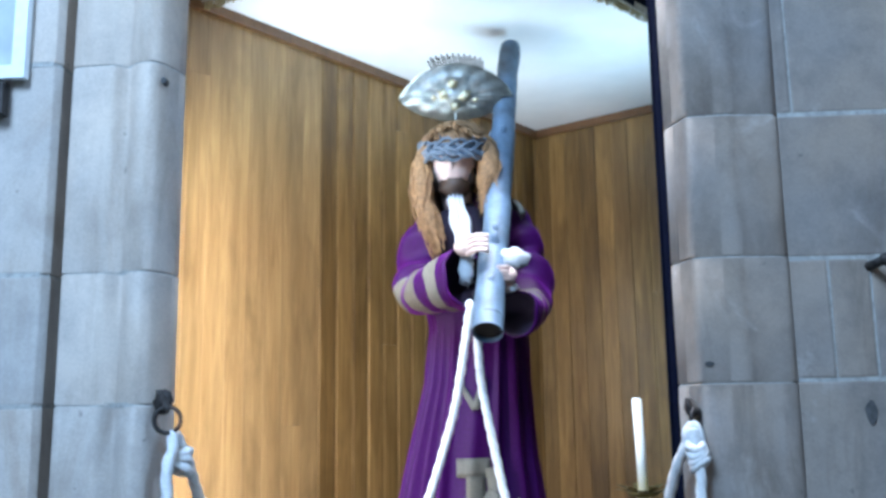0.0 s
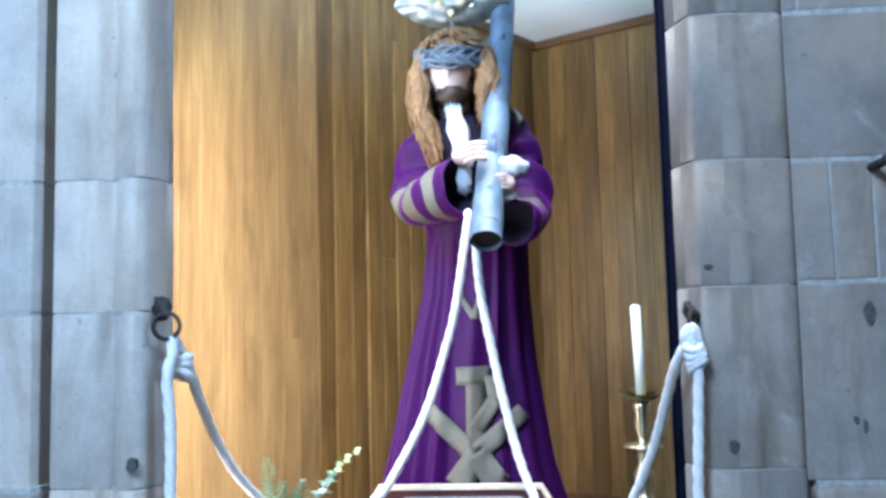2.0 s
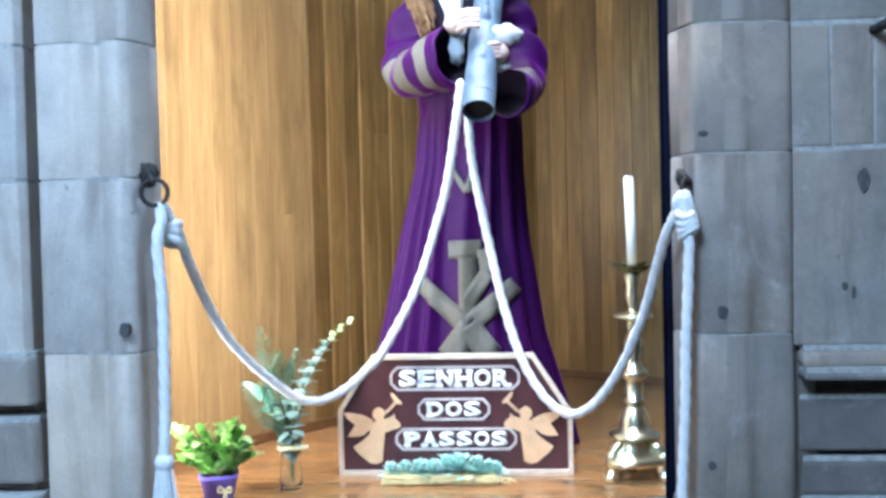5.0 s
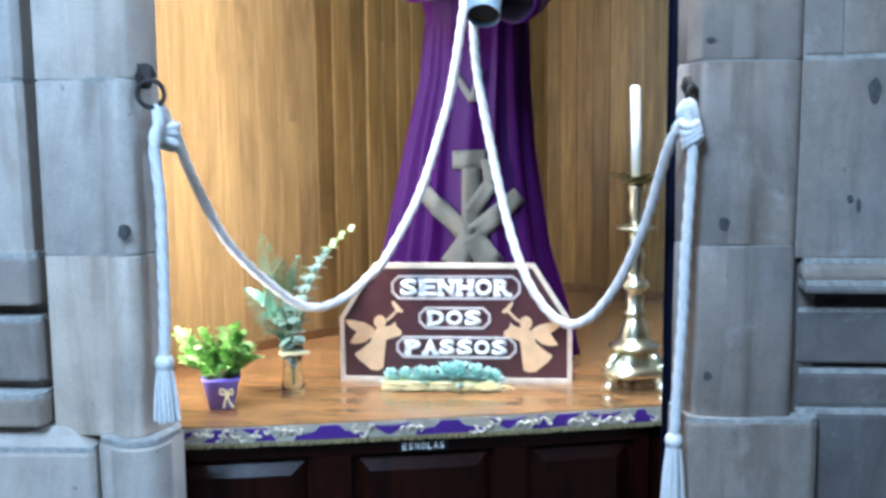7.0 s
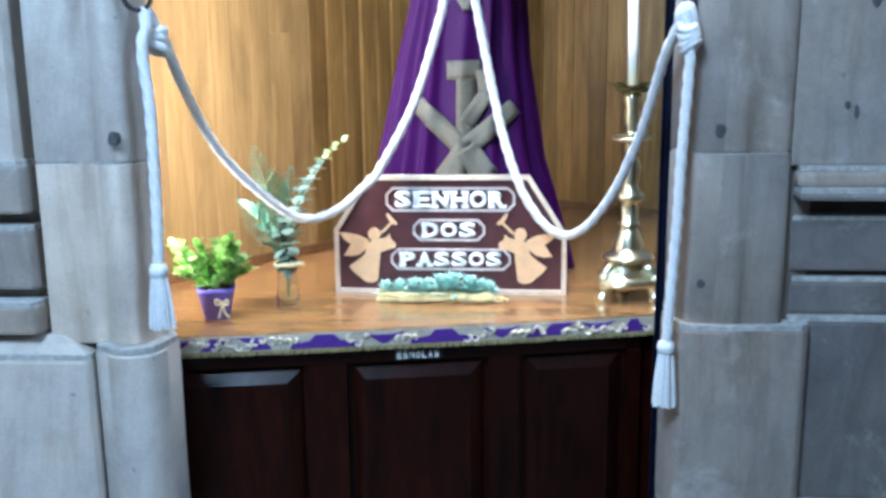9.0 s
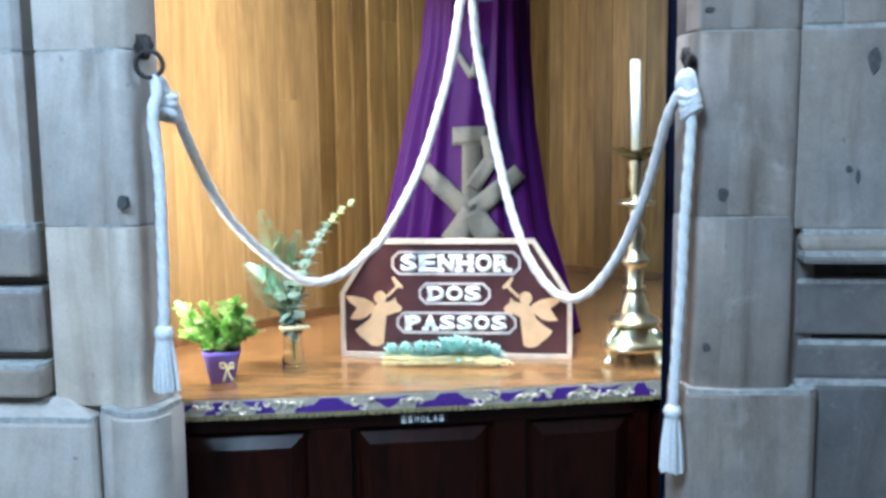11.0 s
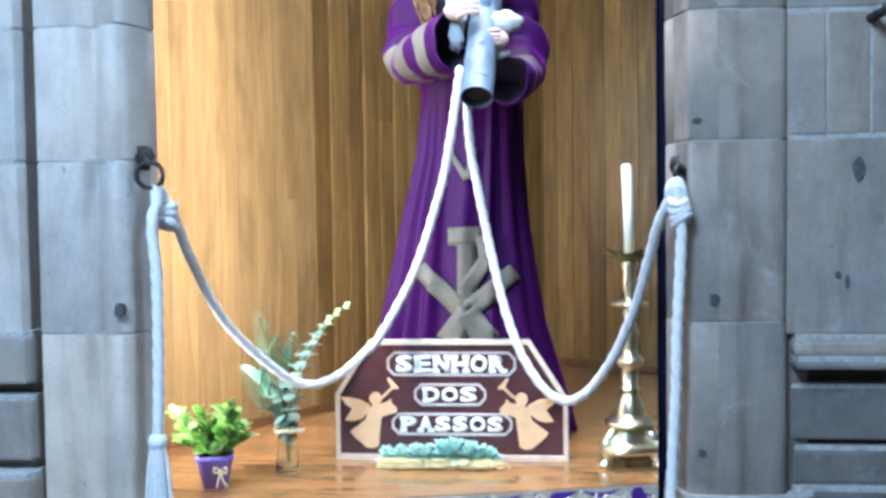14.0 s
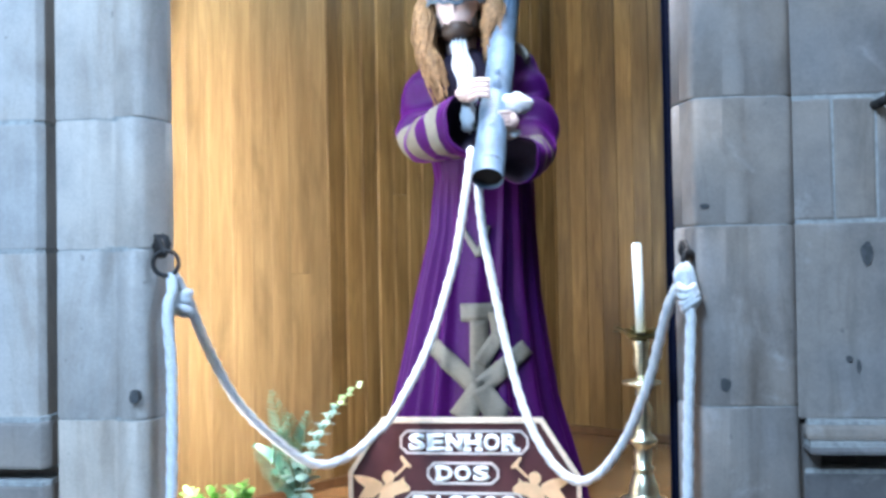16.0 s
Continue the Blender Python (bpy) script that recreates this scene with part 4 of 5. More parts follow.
for line, radii in (([(0.0, 0.69, 2.64), (0.022, 0.665, 2.56), (0.022, 0.65, 2.47), (0.002, 0.65, 2.39)], [0.034, 0.046, 0.042, 0.014]), ([(-0.170, 0.70, 2.64), (-0.195, 0.685, 2.56), (-0.192, 0.665, 2.46), (-0.168, 0.635, 2.37), (-0.150, 0.62, 2.30)], [0.030, 0.040, 0.040, 0.034, 0.012])):
    v0 = len(bm.verts)
    tube(bm, glide(line, 26), [float(np.interp(k / 26, np.linspace(0, 1, len(radii)), radii)) for k in range(27)], 24, 7, 0.22, 9.0, (1, 0.8), 4)
    bm.verts.ensure_lookup_table()
    for v in bm.verts[v0:]:
        v.co += noise.noise_vector(v.co * 24) * 0.009
for k in range(420):
    a = math.pi * (-0.20 + 1.40 * k / 419)
    deep = random.uniform(0.86, 1.06)
    x0, y0 = -0.085 + 0.102 * deep * math.cos(a), 0.710 + 0.100 * deep * math.sin(a)
    side = math.cos(a)
    drop = (0.40 if side < -0.2 else 0.28 if side > 0.2 else 0.30) * random.uniform(0.75, 1.05)
    out, w0 = random.uniform(0.6, 1.35), 2.5 * math.sin(k * 0.065) + random.uniform(-0.7, 0.7)
    fore = random.uniform(0.3, 1.5)
    pts = [(x0, y0, 2.66)]
    for j in range(1, 11):
        u = j / 10
        pts.append((x0 + side * 0.036 * out * math.sin(u * 2.6) + 0.010 * math.sin(w0 + u * 13) + (0.050 * u * u if side < 0 else 0.010 * u), y0 - 0.060 * u * fore + 0.010 * math.cos(w0 + u * 12), 2.66 - drop * u))
    tube(bm, glide(pts, 20), [0.0056 - 0.0036 * j / 20 for j in range(21)], 5, mat=4)
for k in range(220):
    a, e = random.uniform(0, 6.28), random.uniform(0.1, 1.5)
    p = Vector((-0.085 + 0.100 * math.cos(a) * math.cos(e), 0.715 + 0.106 * math.sin(a) * math.cos(e), 2.635 + 0.086 * math.sin(e)))
    d = Vector((math.cos(a + 0.6), math.sin(a + 0.6), -0.7))
    w0 = random.uniform(0, 6)
    tube(bm, glide([p, p + d * 0.016 + noise.noise_vector(p * 40) * 0.008, p + d * 0.034 + noise.noise_vector(p * 33) * 0.010], 8), [0.0065 * math.sin(0.35 + 2.5 * j / 8) for j in range(9)], 5, mat=4)
bm.verts.ensure_lookup_table()
for v in bm.verts[head_from:]:
    v.co.z -= 0.022
statue = tagged(part("statue", bm, None, None, "", True, S_MATS), "life-size statue in a purple velvet robe with gold braid", "statue")

# thorn circlet
bm = bmesh.new()
for j in range(9):
    pts = []
    for k in range(49):
        a = 2 * math.pi * k / 48
        w = 0.012 * math.sin(5 * a + j * 1.3)
        pts.append((-0.087 + (0.117 + w * 0.5) * math.cos(a), 0.712 + (0.120 + w * 0.5) * math.sin(a), 2.590 + 0.018 * math.sin(a) + 0.016 * math.cos(6 * a + j * 2.1) + 0.0052 * (j - 4)))
    tube(bm, pts, 0.0058, 7)
for k in range(46):
    a, z = random.uniform(0, 6.28), 2.588 + random.uniform(-0.025, 0.025)
    p = Vector((-0.087 + 0.120 * math.cos(a), 0.712 + 0.123 * math.sin(a), z))
    q = p + Vector((math.cos(a), math.sin(a), random.uniform(-1, 1))) * 0.018
    tube(bm, [p, q], [0.004, 0.0006], 5)
tagged(part("thorn_circlet", bm, THORN, None, "", True), "blue-grey twisted twig circlet on the statue's head", "circlet")

# silver radiance plate over the head
halo = thing("halo_plate", "silver boat-shaped halo plate with spikes above the head", "halo")


def halo_point(u, w, out):
    """A point of the plate: u across, w up, out proud; the plate leans forward."""
    return Vector((-0.092 + u, 0.80 - 0.35 * w - out, 2.818 + w * 0.94 - 0.35 * out))


bm = bmesh.new()
rows = []
for i in range(13):
    s = i / 12
    row = []
    for k in range(48):
        a = 2 * math.pi * k / 48
        cu, sw = math.cos(a), math.sin(a)
        ru = 0.196 * cu
        rw = (0.112 if sw > 0 else 0.082) * (abs(sw) ** 1.45) * (1 if sw > 0 else -1)
        ripple = 0.006 * math.cos(14 * a) * s
        row.append(bm.verts.new(halo_point(ru * s, rw * s, 0.035 * (1 - s * s) + ripple * s + 0.004 * math.cos(9 * s))))
    rows.append(row)
for a, b in zip(rows[1:], rows[2:]):
    for k in range(48):
        bm.faces.new((a[k], a[(k + 1) % 48], b[(k + 1) % 48], b[k]))
bm.faces.new(rows[1])
bmesh.ops.solidify(bm, geom=bm.faces[:], thickness=0.003)
part("plate", bm, SILVER, halo, "", True)
for u, w, r in ((-0.035, 0.012, 0.021), (0.030, 0.006, 0.021), (-0.005, 0.045, 0.015), (0.0, -0.03, 0.015), (-0.07, 0.0, 0.012), (0.068, -0.01, 0.012)):
    p = halo_point(u, w, 0.036 - 0.6 * abs(u) * 0.3)
    part("boss", blob(bmesh.new(), p, (r, 0.006, r * 0.9), 14, 8, 0.7), GILT, halo, "gilded boss", True)
for k in range(21):
    a = math.pi * (0.33 + 0.30 * k / 20)
    ru, rw = 0.196 * math.cos(a), 0.112 * (math.sin(a) ** 1.45)
    l = 0.034 if k % 2 else 0.026
    p, q = halo_point(ru * 0.96, rw * 0.96, 0.0), halo_point(ru * 1.06 - 0.008, rw + l, 0.0)
    part("spike", tube(bmesh.new(), [p, q], [0.0030, 0.0034], 6), IRON, halo)
part("stem", tube(bmesh.new(), [(-0.09, 0.80, 2.70), (-0.092, 0.806, 2.79)], 0.006, 8), SILVER, halo)

# the beam carried on the shoulder
beam = thing("cross_beam", "round blue-grey painted wooden cross carried by the statue", "cross")
lo, hi = Vector((0.012, 0.372, 1.975)), Vector((0.100, 0.985, 3.062))
bm = bmesh.new()
pts = [lo.lerp(hi, k / 40) + noise.noise_vector(Vector((0, 0, k * 0.35))) * 0.004 for k in range(41)]
tube(bm, pts, [0.0445 - 0.008 * k / 40 for k in range(41)], 20, caps=False)
for end_, rr in ((pts[-1], 0.0365),):
    blob(bm, end_, (rr, rr, rr * 0.6), 16, 8, 0.1)
for v in bm.verts:
    v.co += noise.noise_vector(v.co * 14) * 0.004
part("upright", bm, BEAM, beam, "", True)
dd = (lo - hi).normalized()
# cap inside the open end; its near-black colour puts in the hollow's shade
part("cut_end", tube(bmesh.new(), [lo - dd * 0.050, lo - dd * 0.010], [0.044, 0.0405], 20), BEAMEND, beam, "cut end, near-black for the shade in its hollow")
part("cross_arm", tube(bmesh.new(), [(0.075, 0.78, 2.70), (-0.05, 1.06, 2.545)], 0.037, 16), BEAM, beam, "", True)
bm = bmesh.new()
for z_, r in ((0.245, 0.014), (0.28, 0.010), (0.12, 0.011), (0.62, 0.012)):
    p = lo.lerp(hi, z_)
    blob(bm, p + Vector((0.004, -0.034, 0.018)), (r, 0.010, r * 1.9), 12, 8, 0.4)
part("knot", bm, BEAM, beam, "", True)


# ---- ropes, rings and tassels ----
def rope_mesh(points, r=0.0094, lobes=3):
    n = int(sum((Vector(b) - Vector(a)).length for a, b in zip(points, points[1:])) / 0.006)
    return tube(bmesh.new(), glide(points, n), r, 14, lobes, 0.42, 48.0)


def tassel(parent, top, low, width):
    x, y, z = top
    hgt = z - low
    b = lathe(bmesh.new(), [(0.008, z + 0.012), (0.017, z + 0.006), (0.021, z - 0.006), (0.018, z - 0.020), (0.013, z - 0.026)], x, y, 20)
    t_ = part("tassel", b, ROPE, parent, "white cotton tassel", True)
    b = bmesh.new()
    for k in range(70):
        a, q = random.uniform(0, 6.28), math.sqrt(random.uniform(0.05, 1))
        e = (x + width * q * math.cos(a), y + 0.7 * width * q * math.sin(a), low + random.uniform(0, 0.012))
        s = (x + 0.015 * q * math.cos(a), y + 0.015 * q * math.sin(a), z - 0.018)
        m_ = ((s[0] * 0.35 + e[0] * 0.65), (s[1] * 0.35 + e[1] * 0.65), (s[2] + e[2]) / 2)
        tube(b, glide([s, m_, e], 5), 0.0034, 5)
    part("skirt", b, ROPE, t_)


cordL = thing("rope_left", "thick white twisted rope from the statue to the iron ring", "rope", "ropes")
cordL.name = "rope"
part("strand", rope_mesh([(-0.040, 0.47, 2.07), (-0.043, 0.44, 2.023), (-0.08, 0.45, 1.801), (-0.113, 0.45, 1.677), (-0.177, 0.43, 1.488), (-0.271, 0.40, 1.315), (-0.315, 0.37, 1.268), (-0.358, 0.34, 1.228), (-0.40, 0.31, 1.206), (-0.44, 0.28, 1.199), (-0.487, 0.25, 1.216), (-0.541, 0.20, 1.273), (-0.584, 0.15, 1.332), (-0.624, 0.10, 1.403), (-0.654, 0.05, 1.492), (-0.655, -0.05, 1.584), (-0.653, -0.13, 1.662), (-0.661, -0.19, 1.722)]), ROPE, cordL, "", True)
part("tail", rope_mesh([(-0.664, -0.195, 1.725), (-0.660, -0.205, 1.686), (-0.667, -0.215, 1.638), (-0.659, -0.215, 1.525), (-0.659, -0.215, 1.402), (-0.661, -0.215, 1.277), (-0.665, -0.215, 1.180)]), ROPE, cordL, "", True)
bm = bmesh.new()
for j in range(3):
    c = Vector((-0.656, -0.165, 1.672 - 0.014 * j))
    tube(bm, [c + Vector((0.019 * math.cos(a), 0.017 * math.sin(a), 0.010 * math.cos(a + j))) for a in [2 * math.pi * k / 20 for k in range(21)]], 0.0088, 10, 3, 0.25, 60)
part("knot", bm, ROPE, cordL, "", True)
tassel(cordL, (-0.666, -0.215, 1.172), 1.030, 0.029)
cordR = thing("rope", "thick white twisted rope from the statue to the jamb", "rope", "ropes")
part("strand", rope_mesh([(-0.018, 0.46, 2.02), (-0.017, 0.42, 1.95), (-0.009, 0.45, 1.831), (0.011, 0.45, 1.714), (0.05, 0.44, 1.518), (0.085, 0.42, 1.377), (0.125, 0.40, 1.268), (0.171, 0.38, 1.193), (0.21, 0.36, 1.157), (0.247, 0.34, 1.146), (0.283, 0.31, 1.163), (0.321, 0.28, 1.204), (0.37, 0.22, 1.296), (0.415, 0.14, 1.433), (0.437, 0.07, 1.546), (0.453, 0.01, 1.632), (0.476, -0.03, 1.690)]), ROPE, cordR, "", True)
part("tail", rope_mesh([(0.482, -0.035, 1.715), (0.494, -0.04, 1.635), (0.492, -0.04, 1.535), (0.484, -0.04, 1.382), (0.481, -0.04, 1.252), (0.474, -0.04, 1.12), (0.467, -0.04, 0.965)]), ROPE, cordR, "", True)
bm = bmesh.new()
for j in range(4):
    c = Vector((0.487 + 0.003 * j, -0.035, 1.680 - 0.015 * j))
    tube(bm, [c + Vector((0.015 * math.cos(a), 0.014 * math.sin(a), 0.012 * math.sin(a + 0.7 * j))) for a in [2 * math.pi * k / 20 for k in range(21)]], 0.0085, 10, 3, 0.25, 60)
tube(bm, glide([(0.476, -0.02, 1.66), (0.470, -0.03, 1.70), (0.482, -0.03, 1.722), (0.495, -0.03, 1.714), (0.502, -0.03, 1.68)], 20), 0.0095, 10, 3, 0.25, 60)
part("knot", bm, ROPE, cordR, "", True)
tassel(cordR, (0.466, -0.04, 0.960), 0.806, 0.027)


def iron_ring(c, r, plate_c, turn):
    e = thing("wall_ring", "rusted iron ring hanging from a staple in the stone", "ring", "iron rings")
    d = Vector((math.cos(turn), math.sin(turn), 0))
    pts_ = [Vector(c) + d * r * math.cos(2 * math.pi * k / 28) + Vector((0, 0, r * math.sin(2 * math.pi * k / 28))) for k in range(29)]
    part("ring", tube(bmesh.new(), pts_, 0.0052, 8), IRON, e, "", True)
    b = bmesh.new()
    tube(b, glide([(plate_c[0], plate_c[1], plate_c[2] - 0.018), (c[0], c[1] - 0.006, c[2] + r - 0.006), (plate_c[0] - 0.006, plate_c[1], plate_c[2] + 0.018)], 12), 0.007, 8)
    part("staple", b, IRON, e, "", True)
    b = bmesh.new()
    blob(b, plate_c, (0.020, 0.012, 0.026), 12, 8, 0.5)
    part("mount", b, IRON, e, "corroded mount", True)


iron_ring((-0.673, -0.205, 1.750), 0.028, (-0.694, -0.178, 1.792), 0.25)
iron_ring((0.497, -0.012, 1.735), 0.024, (0.502, 0.045, 1.760), 0.9)

# ---- candlestick and candle ----
CX, CY = 0.427, 0.43
stick = thing("candlestick", "tall turned polished brass altar candlestick on the table", "candlestick")
B = TOP_Z + 0.001
bm = bmesh.new()
tri = lambda k: 1 + 0.10 * math.cos(3 * (2 * math.pi * k / 36) + 0.5)
lathe(bm, [(0.050, B + 0.040), (0.072, B + 0.044), (0.074, B + 0.056), (0.060, B + 0.066), (0.046, B + 0.080), (0.040, B + 0.098), (0.034, B + 0.104)], CX, CY, 36, tri)
for v in bm.verts:
    v.co.x, v.co.y = CX + 1.24 * (v.co.x - CX), CY + 1.24 * (v.co.y - CY)
part("base", bm, BRASS, stick, "", True)
for k in range(3):
    a = 2 * math.pi * k / 3 - 0.5
    bm = bmesh.new()
    leg = [(0.048, 0.100), (0.066, 0.088), (0.082, 0.066), (0.080, 0.046), (0.072, 0.034), (0.080, 0.018), (0.088, 0.012)]
    tube(bm, glide([(CX + r * math.cos(a), CY + r * math.sin(a), B + z) for r, z in leg], 26), [0.010 + 0.006 * abs(math.sin(0.5 + 0.24 * j)) for j in range(27)], 12)
    lathe(bm, [(0.016, B), (0.020, B + 0.003), (0.021, B + 0.012), (0.015, B + 0.022), (0.010, B + 0.028)], CX + 0.084 * math.cos(a), CY + 0.084 * math.sin(a), 16)
    blob(bm, (CX + 0.082 * math.cos(a), CY + 0.082 * math.sin(a), B + 0.066), (0.014, 0.014, 0.016), 12, 8, 0.3)
    part("foot", bm, BRASS, stick, "", True)
bm = lathe(bmesh.new(), [(0.034, B + 0.104), (0.060, B + 0.112), (0.064, B + 0.120), (0.056, B + 0.128), (0.038, B + 0.136), (0.036, B + 0.150), (0.034, B + 0.165), (0.024, B + 0.195), (0.019, B + 0.204), (0.026, B + 0.209), (0.026, B + 0.216), (0.020, B + 0.222), (0.022, B + 0.258), (0.020, B + 0.270), (0.030, B + 0.278), (0.035, B + 0.288), (0.032, B + 0.298), (0.020, B + 0.310), (0.018, B + 0.330), (0.023, B + 0.355), (0.024, B + 0.375), (0.014, B + 0.402), (0.013, B + 0.412), (0.016, B + 0.420), (0.014, B + 0.440)], CX, CY, 30)
for v in bm.verts:
    v.co.x, v.co.y = CX + 1.13 * (v.co.x - CX), CY + 1.13 * (v.co.y - CY)
part("stem", bm, BRASS, stick, "", True)
part("collar", lathe(bmesh.new(), [(0.014, B + 0.438), (0.050, B + 0.446), (0.054, B + 0.450), (0.050, B + 0.454), (0.016, B + 0.462)], CX, CY, 30), BRASS, stick, "", True)
part("shaft", lathe(bmesh.new(), [(0.016, B + 0.460), (0.013, B + 0.475), (0.019, B + 0.490), (0.021, B + 0.510), (0.018, B + 0.535), (0.024, B + 0.560), (0.020, B + 0.572)], CX, CY, 30), BRASS, stick, "", True)
bm = bmesh.new()
lathe(bm, [(0.012, B + 0.570), (0.036, B + 0.574), (0.046, B + 0.584), (0.042, B + 0.586), (0.014, B + 0.580)], CX, CY, 30)
for k in range(11):
    a = 2 * math.pi * k / 11
    leaf(bm, (CX + 0.032 * math.cos(a), CY + 0.032 * math.sin(a), B + 0.580), (math.cos(a), math.sin(a), 0.55 + 0.3 * (k % 2)), 0.058, 0.030, 0.25)
part("drip_pan", bm, BRONZE, stick, "tarnished leafy drip pan", True)
candle = thing("candle", "white wax candle in the brass candlestick", "candle")
bm = tube(bmesh.new(), [(CX, CY, B + 0.582), (CX - 0.002, CY, B + 0.70), (CX - 0.006, CY, B + 0.833), (CX - 0.006, CY, B + 0.838)], [0.0138, 0.0138, 0.0138, 0.009], 20)
part("wax", bm, WAX, candle, "", True)
part("wick", tube(bmesh.new(), [(CX - 0.006, CY, B + 0.836), (CX - 0.005, CY, B + 0.846)], 0.0012, 6), WICK, candle)

# ---- potted plant ----
plant = thing("potted_plant", "light green leafy plant in a purple plastic pot", "potted plant")
PX, PY = -0.676, 0.172
bm = bmesh.new()
rings_ = []
for r, z in ((0.029, B), (0.032, B), (0.047, B + 0.075), (0.050, B + 0.078), (0.050, B + 0.086), (0.045, B + 0.086), (0.043, B + 0.070)):
    ring = []
    for k in range(32):
        a = 2 * math.pi * k / 32 + 0.3
        q = r / (abs(math.cos(a - 0.3)) ** 5 + abs(math.sin(a - 0.3)) ** 5) ** 0.2
        ring.append(bm.verts.new((PX + q * math.cos(a), PY + q * math.sin(a), z)))
    rings_.append(ring)
for a, b in zip(rings_, rings_[1:]):
    for k in range(32):
        bm.faces.new((a[k], a[(k + 1) % 32], b[(k + 1) % 32], b[k]))
bm.faces.new(rings_[0][::-1])
part("pot", bm, POT, plant, "glossy purple square pot", True)
part("soil", lathe(bmesh.new(), [(0.043, B + 0.062), (0.042, B + 0.072), (0.02, B + 0.076)], PX, PY, 16), SOIL, plant)
stems, leaves, young = bmesh.new(), bmesh.new(), bmesh.new()
for k in range(42):
    a, q = random.uniform(0, 6.28), math.sqrt(random.random())
    top = Vector((PX - 0.014 + 0.108 * q * math.cos(a), PY + 0.075 * q * math.sin(a), B + random.uniform(0.115, 0.222) - 0.028 * q))
    base = Vector((PX + 0.025 * q * math.cos(a), PY + 0.025 * q * math.sin(a), B + 0.07))
    pts = glide([base, base.lerp(top, 0.5) + Vector((0, 0, 0.012)), top], 8)
    tube(stems, pts, 0.0016, 5)
    for j in range(2, 9):
        for s in range(4):
            b_ = random.uniform(0, 6.28)
            leaf(young if j > 7 and random.random() < 0.3 else leaves, pts[j], (math.cos(b_), math.sin(b_), random.uniform(0.3, 2.4)), random.uniform(0.024, 0.040), random.uniform(0.018, 0.027), 0.2, 0, 0.15)
part("stem", stems, STEM, plant)
part("foliage", leaves, LEAF, plant, "dense light green leaves", True)
part("young_leaves", young, YOUNG, plant, "pale young leaf tips", True)
bm = bmesh.new()
BX, BZ = PX + 0.034, B + 0.052
for s in (-1, 1):
    tube(bm, glide([(BX, PY - 0.054, BZ), (BX + s * 0.014, PY - 0.059, BZ + 0.012), (BX + s * 0.017, PY - 0.058, BZ - 0.002), (BX, PY - 0.054, BZ - 0.002)], 12), 0.003, 6)
    tube(bm, glide([(BX, PY - 0.054, BZ), (BX + s * 0.006, PY - 0.057, BZ - 0.022), (BX + 0.004 + s * 0.014, PY - 0.058, BZ - 0.038)], 8), 0.0026, 6)
part("bow", bm, RAFFIA, plant, "pale raffia bow")

# ---- glass vase with greenery ----
vase = thing("vase", "clear glass vase of eucalyptus and fern sprigs", "vase")
VX, VY = -0.522, 0.317
bm = lathe(bmesh.new(), [(0.031, B), (0.034, B + 0.004), (0.031, B + 0.03), (0.026, B + 0.06), (0.026, B + 0.09), (0.031, B + 0.125), (0.029, B + 0.125), (0.024, B + 0.09), (0.024, B + 0.06), (0.028, B + 0.03), (0.029, B + 0.012), (0.004, B + 0.010)], VX, VY, 28)
g = part("glass", bm, GLASS, vase, "clear glass", True)
g.visible_shadow = False
bm = bmesh.new()
tube(bm, [(VX + 0.031 * math.cos(a), VY + 0.031 * math.sin(a), B + 0.116 + 0.002 * math.sin(3 * a)) for a in [2 * math.pi * k / 24 for k in range(25)]], 0.0055, 6)
tube(bm, glide([(VX - 0.02, VY - 0.034, B + 0.114), (VX + 0.02, VY - 0.04, B + 0.120), (VX + 0.058, VY - 0.034, B + 0.124)], 8), 0.0055, 6)
part("raffia_tie", bm, RAFFIA, vase, "pale yellow raffia tie")
stems, eu, fe, tips = bmesh.new(), bmesh.new(), bmesh.new(), bmesh.new()
LONG = glide([(VX + 0.004, VY, B + 0.02), (VX + 0.016, VY - 0.01, B + 0.20), (VX + 0.055, VY - 0.02, B + 0.31), (VX + 0.120, VY - 0.02, B + 0.41), (VX + 0.178, VY - 0.02, B + 0.462)], 30)
tube(stems, LONG, [0.0028 - 0.0018 * k / 30 for k in range(31)], 6)
for j in range(11, 31, 1):
    u = j / 30
    for s in (-1, 1):
        a = s * 1.6 + j * 1.57
        way = Vector((math.cos(a), math.sin(a) * 0.8, 0.25 + 0.3 * math.sin(a)))
        leaf(tips if j > 24 else eu, LONG[j], way, 0.044 * (1.15 - u) + 0.014, 0.034 * (1.15 - u) + 0.013, 0.15, 0, 0.1)
for k in range(7):
    a = random.uniform(0, 6.28)
    top = Vector((VX + 0.012 + 0.035 * math.cos(a), VY + 0.03 * math.sin(a) - 0.015, B + random.uniform(0.16, 0.27)))
    pts = glide([(VX, VY, B + 0.03), (VX + 0.006, VY, B + 0.13), top], 12)
    tube(stems, pts, 0.002, 5)
    for j in range(5, 13):
        b_ = random.uniform(0, 6.28)
        leaf(eu, pts[j], (math.cos(b_), math.sin(b_), random.uniform(-0.5, 0.5)), random.uniform(0.028, 0.045), random.uniform(0.022, 0.034), 0.3, 0, 0.1)
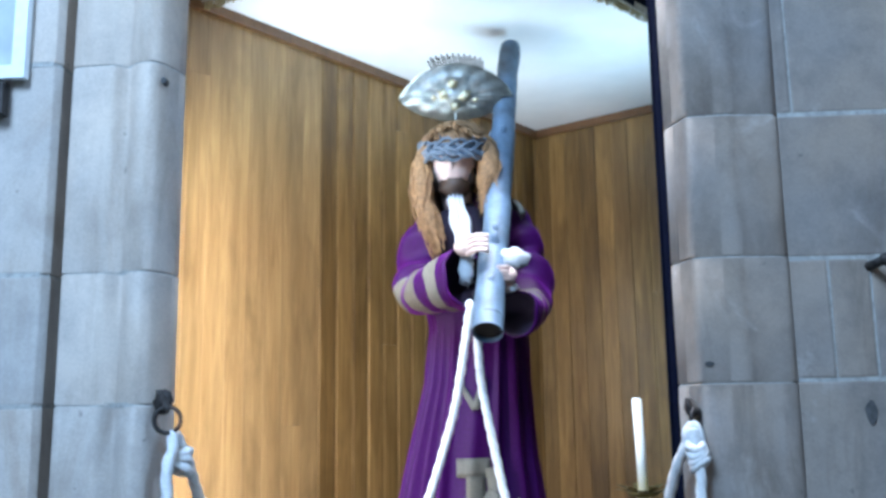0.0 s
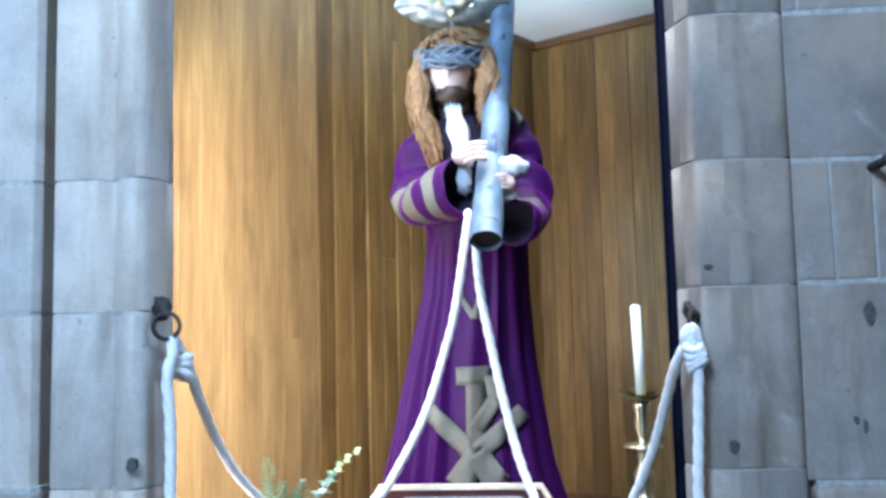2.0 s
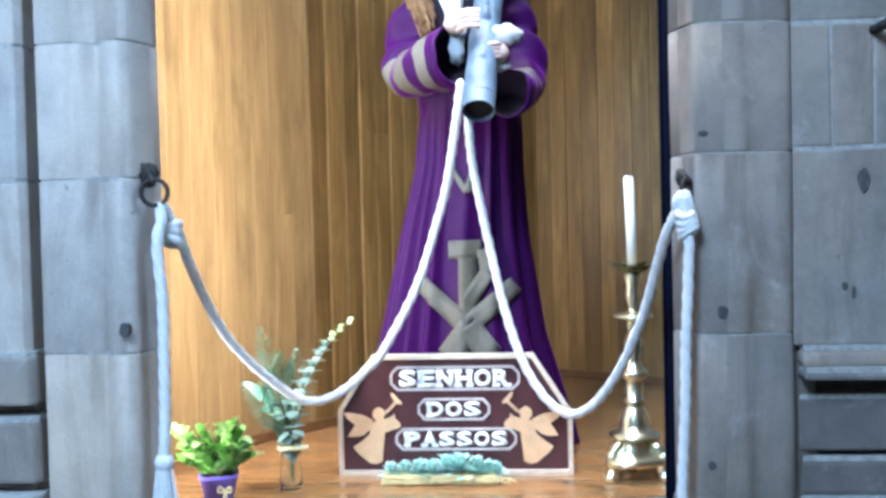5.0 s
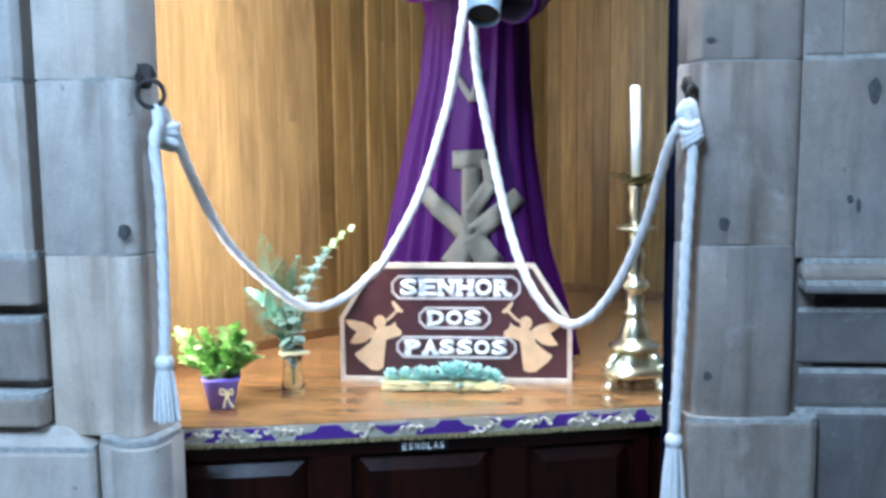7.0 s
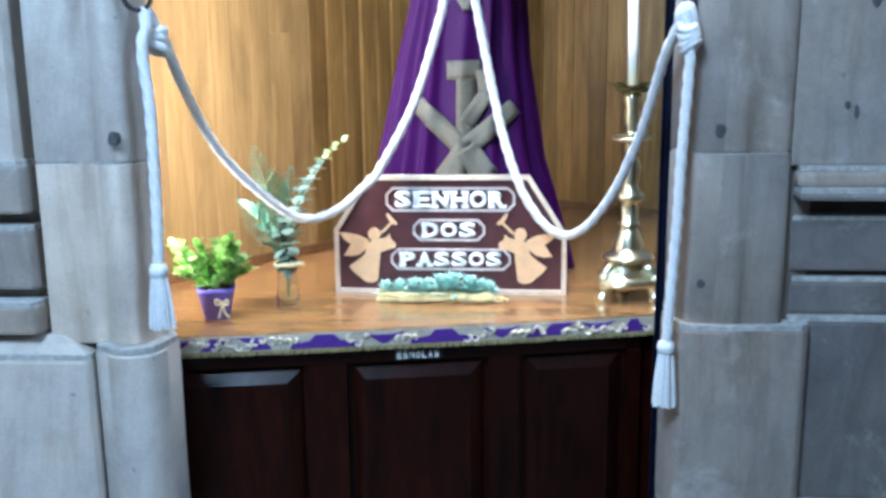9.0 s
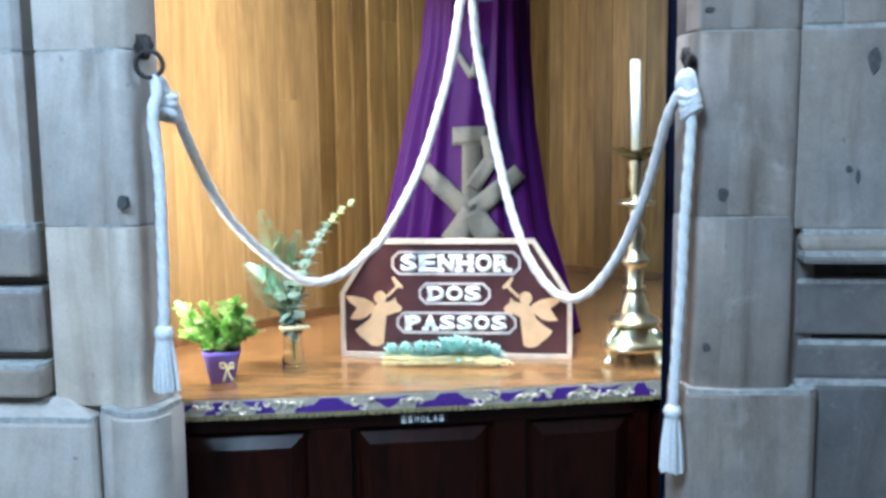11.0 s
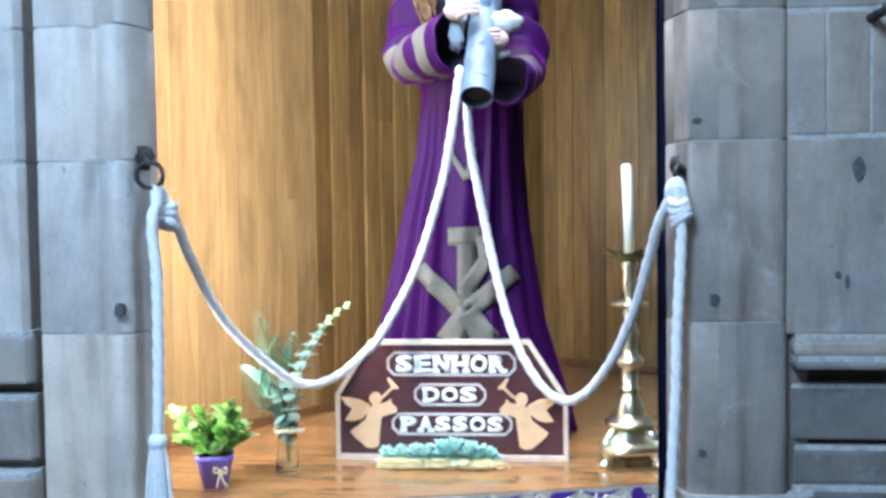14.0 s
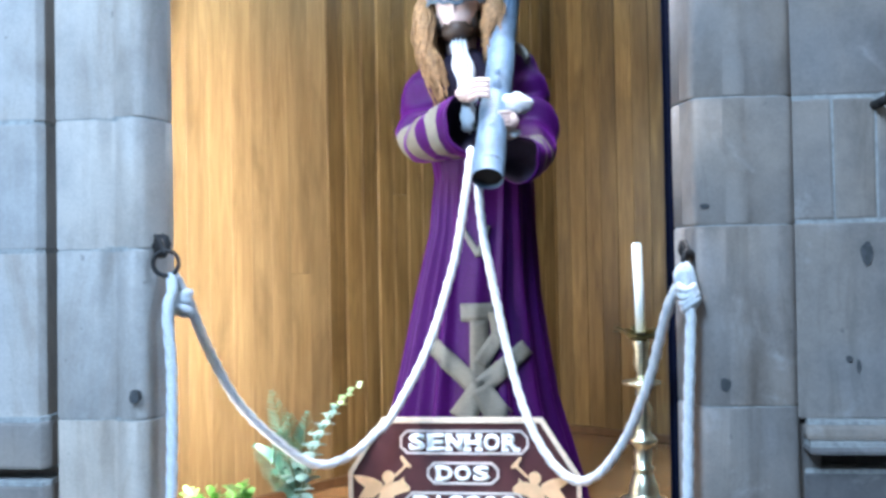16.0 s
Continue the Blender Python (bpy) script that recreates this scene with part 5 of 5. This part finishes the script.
for tip, n in (((VX - 0.128, VY + 0.01, B + 0.285), 30), ((VX - 0.085, VY + 0.03, B + 0.435), 34), ((VX - 0.030, VY + 0.02, B + 0.372), 30), ((VX + 0.018, VY + 0.03, B + 0.375), 28), ((VX - 0.075, VY + 0.0, B + 0.215), 26), ((VX - 0.055, VY + 0.02, B + 0.330), 26)):
    pts = glide([(VX, VY, B + 0.05), (VX - 0.006, VY, B + 0.15), Vector((VX, VY, B + 0.16)).lerp(Vector(tip), 0.55), tip], n)
    tube(stems, pts, 0.0015, 5)
    for j in range(n // 3, n + 1):
        u = (j - n / 3) / (n * 2 / 3)
        l = 0.030 * math.sin(math.pi * min(1, 0.25 + 0.72 * u)) + 0.004
        for s in (-1, 1):
            d = (pts[min(j + 1, n)] - pts[j - 1]).normalized()
            w = Vector((d.z, 0.25 * random.uniform(-1, 1), -d.x)) * s + d * 0.9
            leaf(fe, pts[j], w, l * 1.75, 0.017, 0.05, 0, 0.1)
part("stem", stems, STEM, vase)
part("eucalyptus", eu, EUCA, vase, "blue-green round eucalyptus leaves", True)
part("eucalyptus_tip", tips, YOUNG, vase, "pale leaf tips", True)
part("fern", fe, FERN, vase, "soft dark green fern sprigs", True)

# ---- succulent tray ----
tray = thing("succulent_tray", "straw-yellow tray of blue-green succulents before the board", "planter")
TX0, TX1, TY = -0.278, 0.044, 0.385
bm = bmesh.new()
for z0, z1, i in ((B, B + 0.012, 0.0), (B + 0.012, B + 0.026, 0.003)):
    box(bm, TX0 + i, TX1 - i, TY - 0.035 + i, TY + 0.035 - i, z0, z1)
bevelled(bm, 0.003)
for k in range(40):
    x = random.uniform(TX0, TX1)
    tube(bm, glide([(x, TY - 0.037, B + random.uniform(0.004, 0.024)), (x + 0.03, TY - 0.042, B + random.uniform(0.004, 0.03)), (x + 0.06 * random.uniform(0.5, 1), TY - 0.037, B + random.uniform(0.004, 0.024))], 6), 0.0025, 5)
part("tray", bm, TRAY, tray, "pale straw tray")
for cx, r, hgt in ((-0.255, 0.028, 0.036), (-0.215, 0.030, 0.042), (-0.175, 0.030, 0.052), (-0.140, 0.032, 0.048), (-0.100, 0.036, 0.066), (-0.058, 0.040, 0.074), (-0.015, 0.034, 0.060), (0.018, 0.028, 0.046), (0.040, 0.026, 0.040), (-0.080, 0.034, 0.056)):
    bm = bmesh.new()
    cy = TY + random.uniform(-0.014, 0.010)
    for ring_i in range(4):
        for k in range(8):
            a = 2 * math.pi * k / 8 + ring_i * 0.4 + random.uniform(-0.2, 0.2)
            leaf(bm, (cx, cy, B + hgt * 0.5 + 0.005 * ring_i), (math.cos(a), math.sin(a), 0.15 + 0.45 * ring_i + random.uniform(-0.15, 0.15)), r * random.uniform(1.15, 1.5) * (1 - 0.12 * ring_i), r * 0.36, -0.1, 0, 0.35)
    for k in range(10):
        a = random.uniform(0, 6.28)
        leaf(bm, (cx + 0.4 * r * math.cos(a), cy + 0.4 * r * math.sin(a), B + 0.02), (math.cos(a), math.sin(a), random.uniform(0, 1)), r * 1.1, r * 0.35, 0.2, 0, 0.3)
    part("succulent", bm, SUCC, tray, "", True)

# ---- details on the stone ----
frame_ = thing("picture_frame", "white framed grey picture hanging on the stone", "picture frame")
o = [(-1.55, 2.545), (-1.043, 2.545), (-1.043, 3.20), (-1.55, 3.20)]
part("moulding", ring_plate(bmesh.new(), o, shrunk(o, 0.032), -0.226, -0.204), FRAMEWHITE, frame_, "white moulding")
part("print", plate(bmesh.new(), shrunk(o, 0.030), -0.216, -0.206), PRINT, frame_, "plain grey print")
box_b = bevelled(box(bmesh.new(), -1.16, -1.086, -0.235, -0.203, 2.455, 2.535), 0.004)
tagged(part("wall_box", box_b, IRON), "small dark box fixed below the picture frame", "box")
pin = thing("iron_pin", "rusted iron pin projecting from the wall", "iron pin")
part("rod", tube(bmesh.new(), [(0.915, 0.06, 2.080), (0.935, -0.05, 2.088)], 0.011, 14), IRON, pin, "", True)
bm = bmesh.new()
blob(bm, (0.936, -0.052, 2.0885), (0.015, 0.010, 0.015), 14, 10, 0.2)
part("head", bm, IRON, pin, "", True)


def plug(x, y, z, w, h, mat=IRON):
    o_ = [(x + w * math.cos(2 * math.pi * k / 11) * random.uniform(0.75, 1.1), z + h * math.sin(2 * math.pi * k / 11) * random.uniform(0.8, 1.1)) for k in range(11)]
    tagged(part("dowel_plug", plate(bmesh.new(), o_, y, y + 0.02), mat), "old dark dowel plug let into the granite", "plug", "dowel plugs")


PITCH = plain("lead_plug", (0.075, 0.073, 0.072), 0.8, 0.0, 60, 0.5, 0.8)
for x, y, z, w, h in ((-0.742, -0.2275, 1.455, 0.011, 0.019), (0.573, -0.0135, 1.450, 0.014, 0.018), (0.897, 0.0095, 1.745, 0.014, 0.028), (0.545, -0.0115, 1.098, 0.010, 0.010), (0.852, 0.0095, 1.506, 0.007, 0.009), (0.872, 0.0095, 1.490, 0.005, 0.016), (-0.712, -0.209, 2.53, 0.007, 0.009), (0.535, -0.012, 1.86, 0.012, 0.006)):
    plug(x, y, z, w, h, PITCH)

# loose small stuff that nobody could count
for ob in scene.objects:
    if ob.name.split(".")[0] in ("fringe", "foliage", "young_leaves", "fern", "eucalyptus", "eucalyptus_tip", "skirt"):
        tagged(ob, kind="stuff")
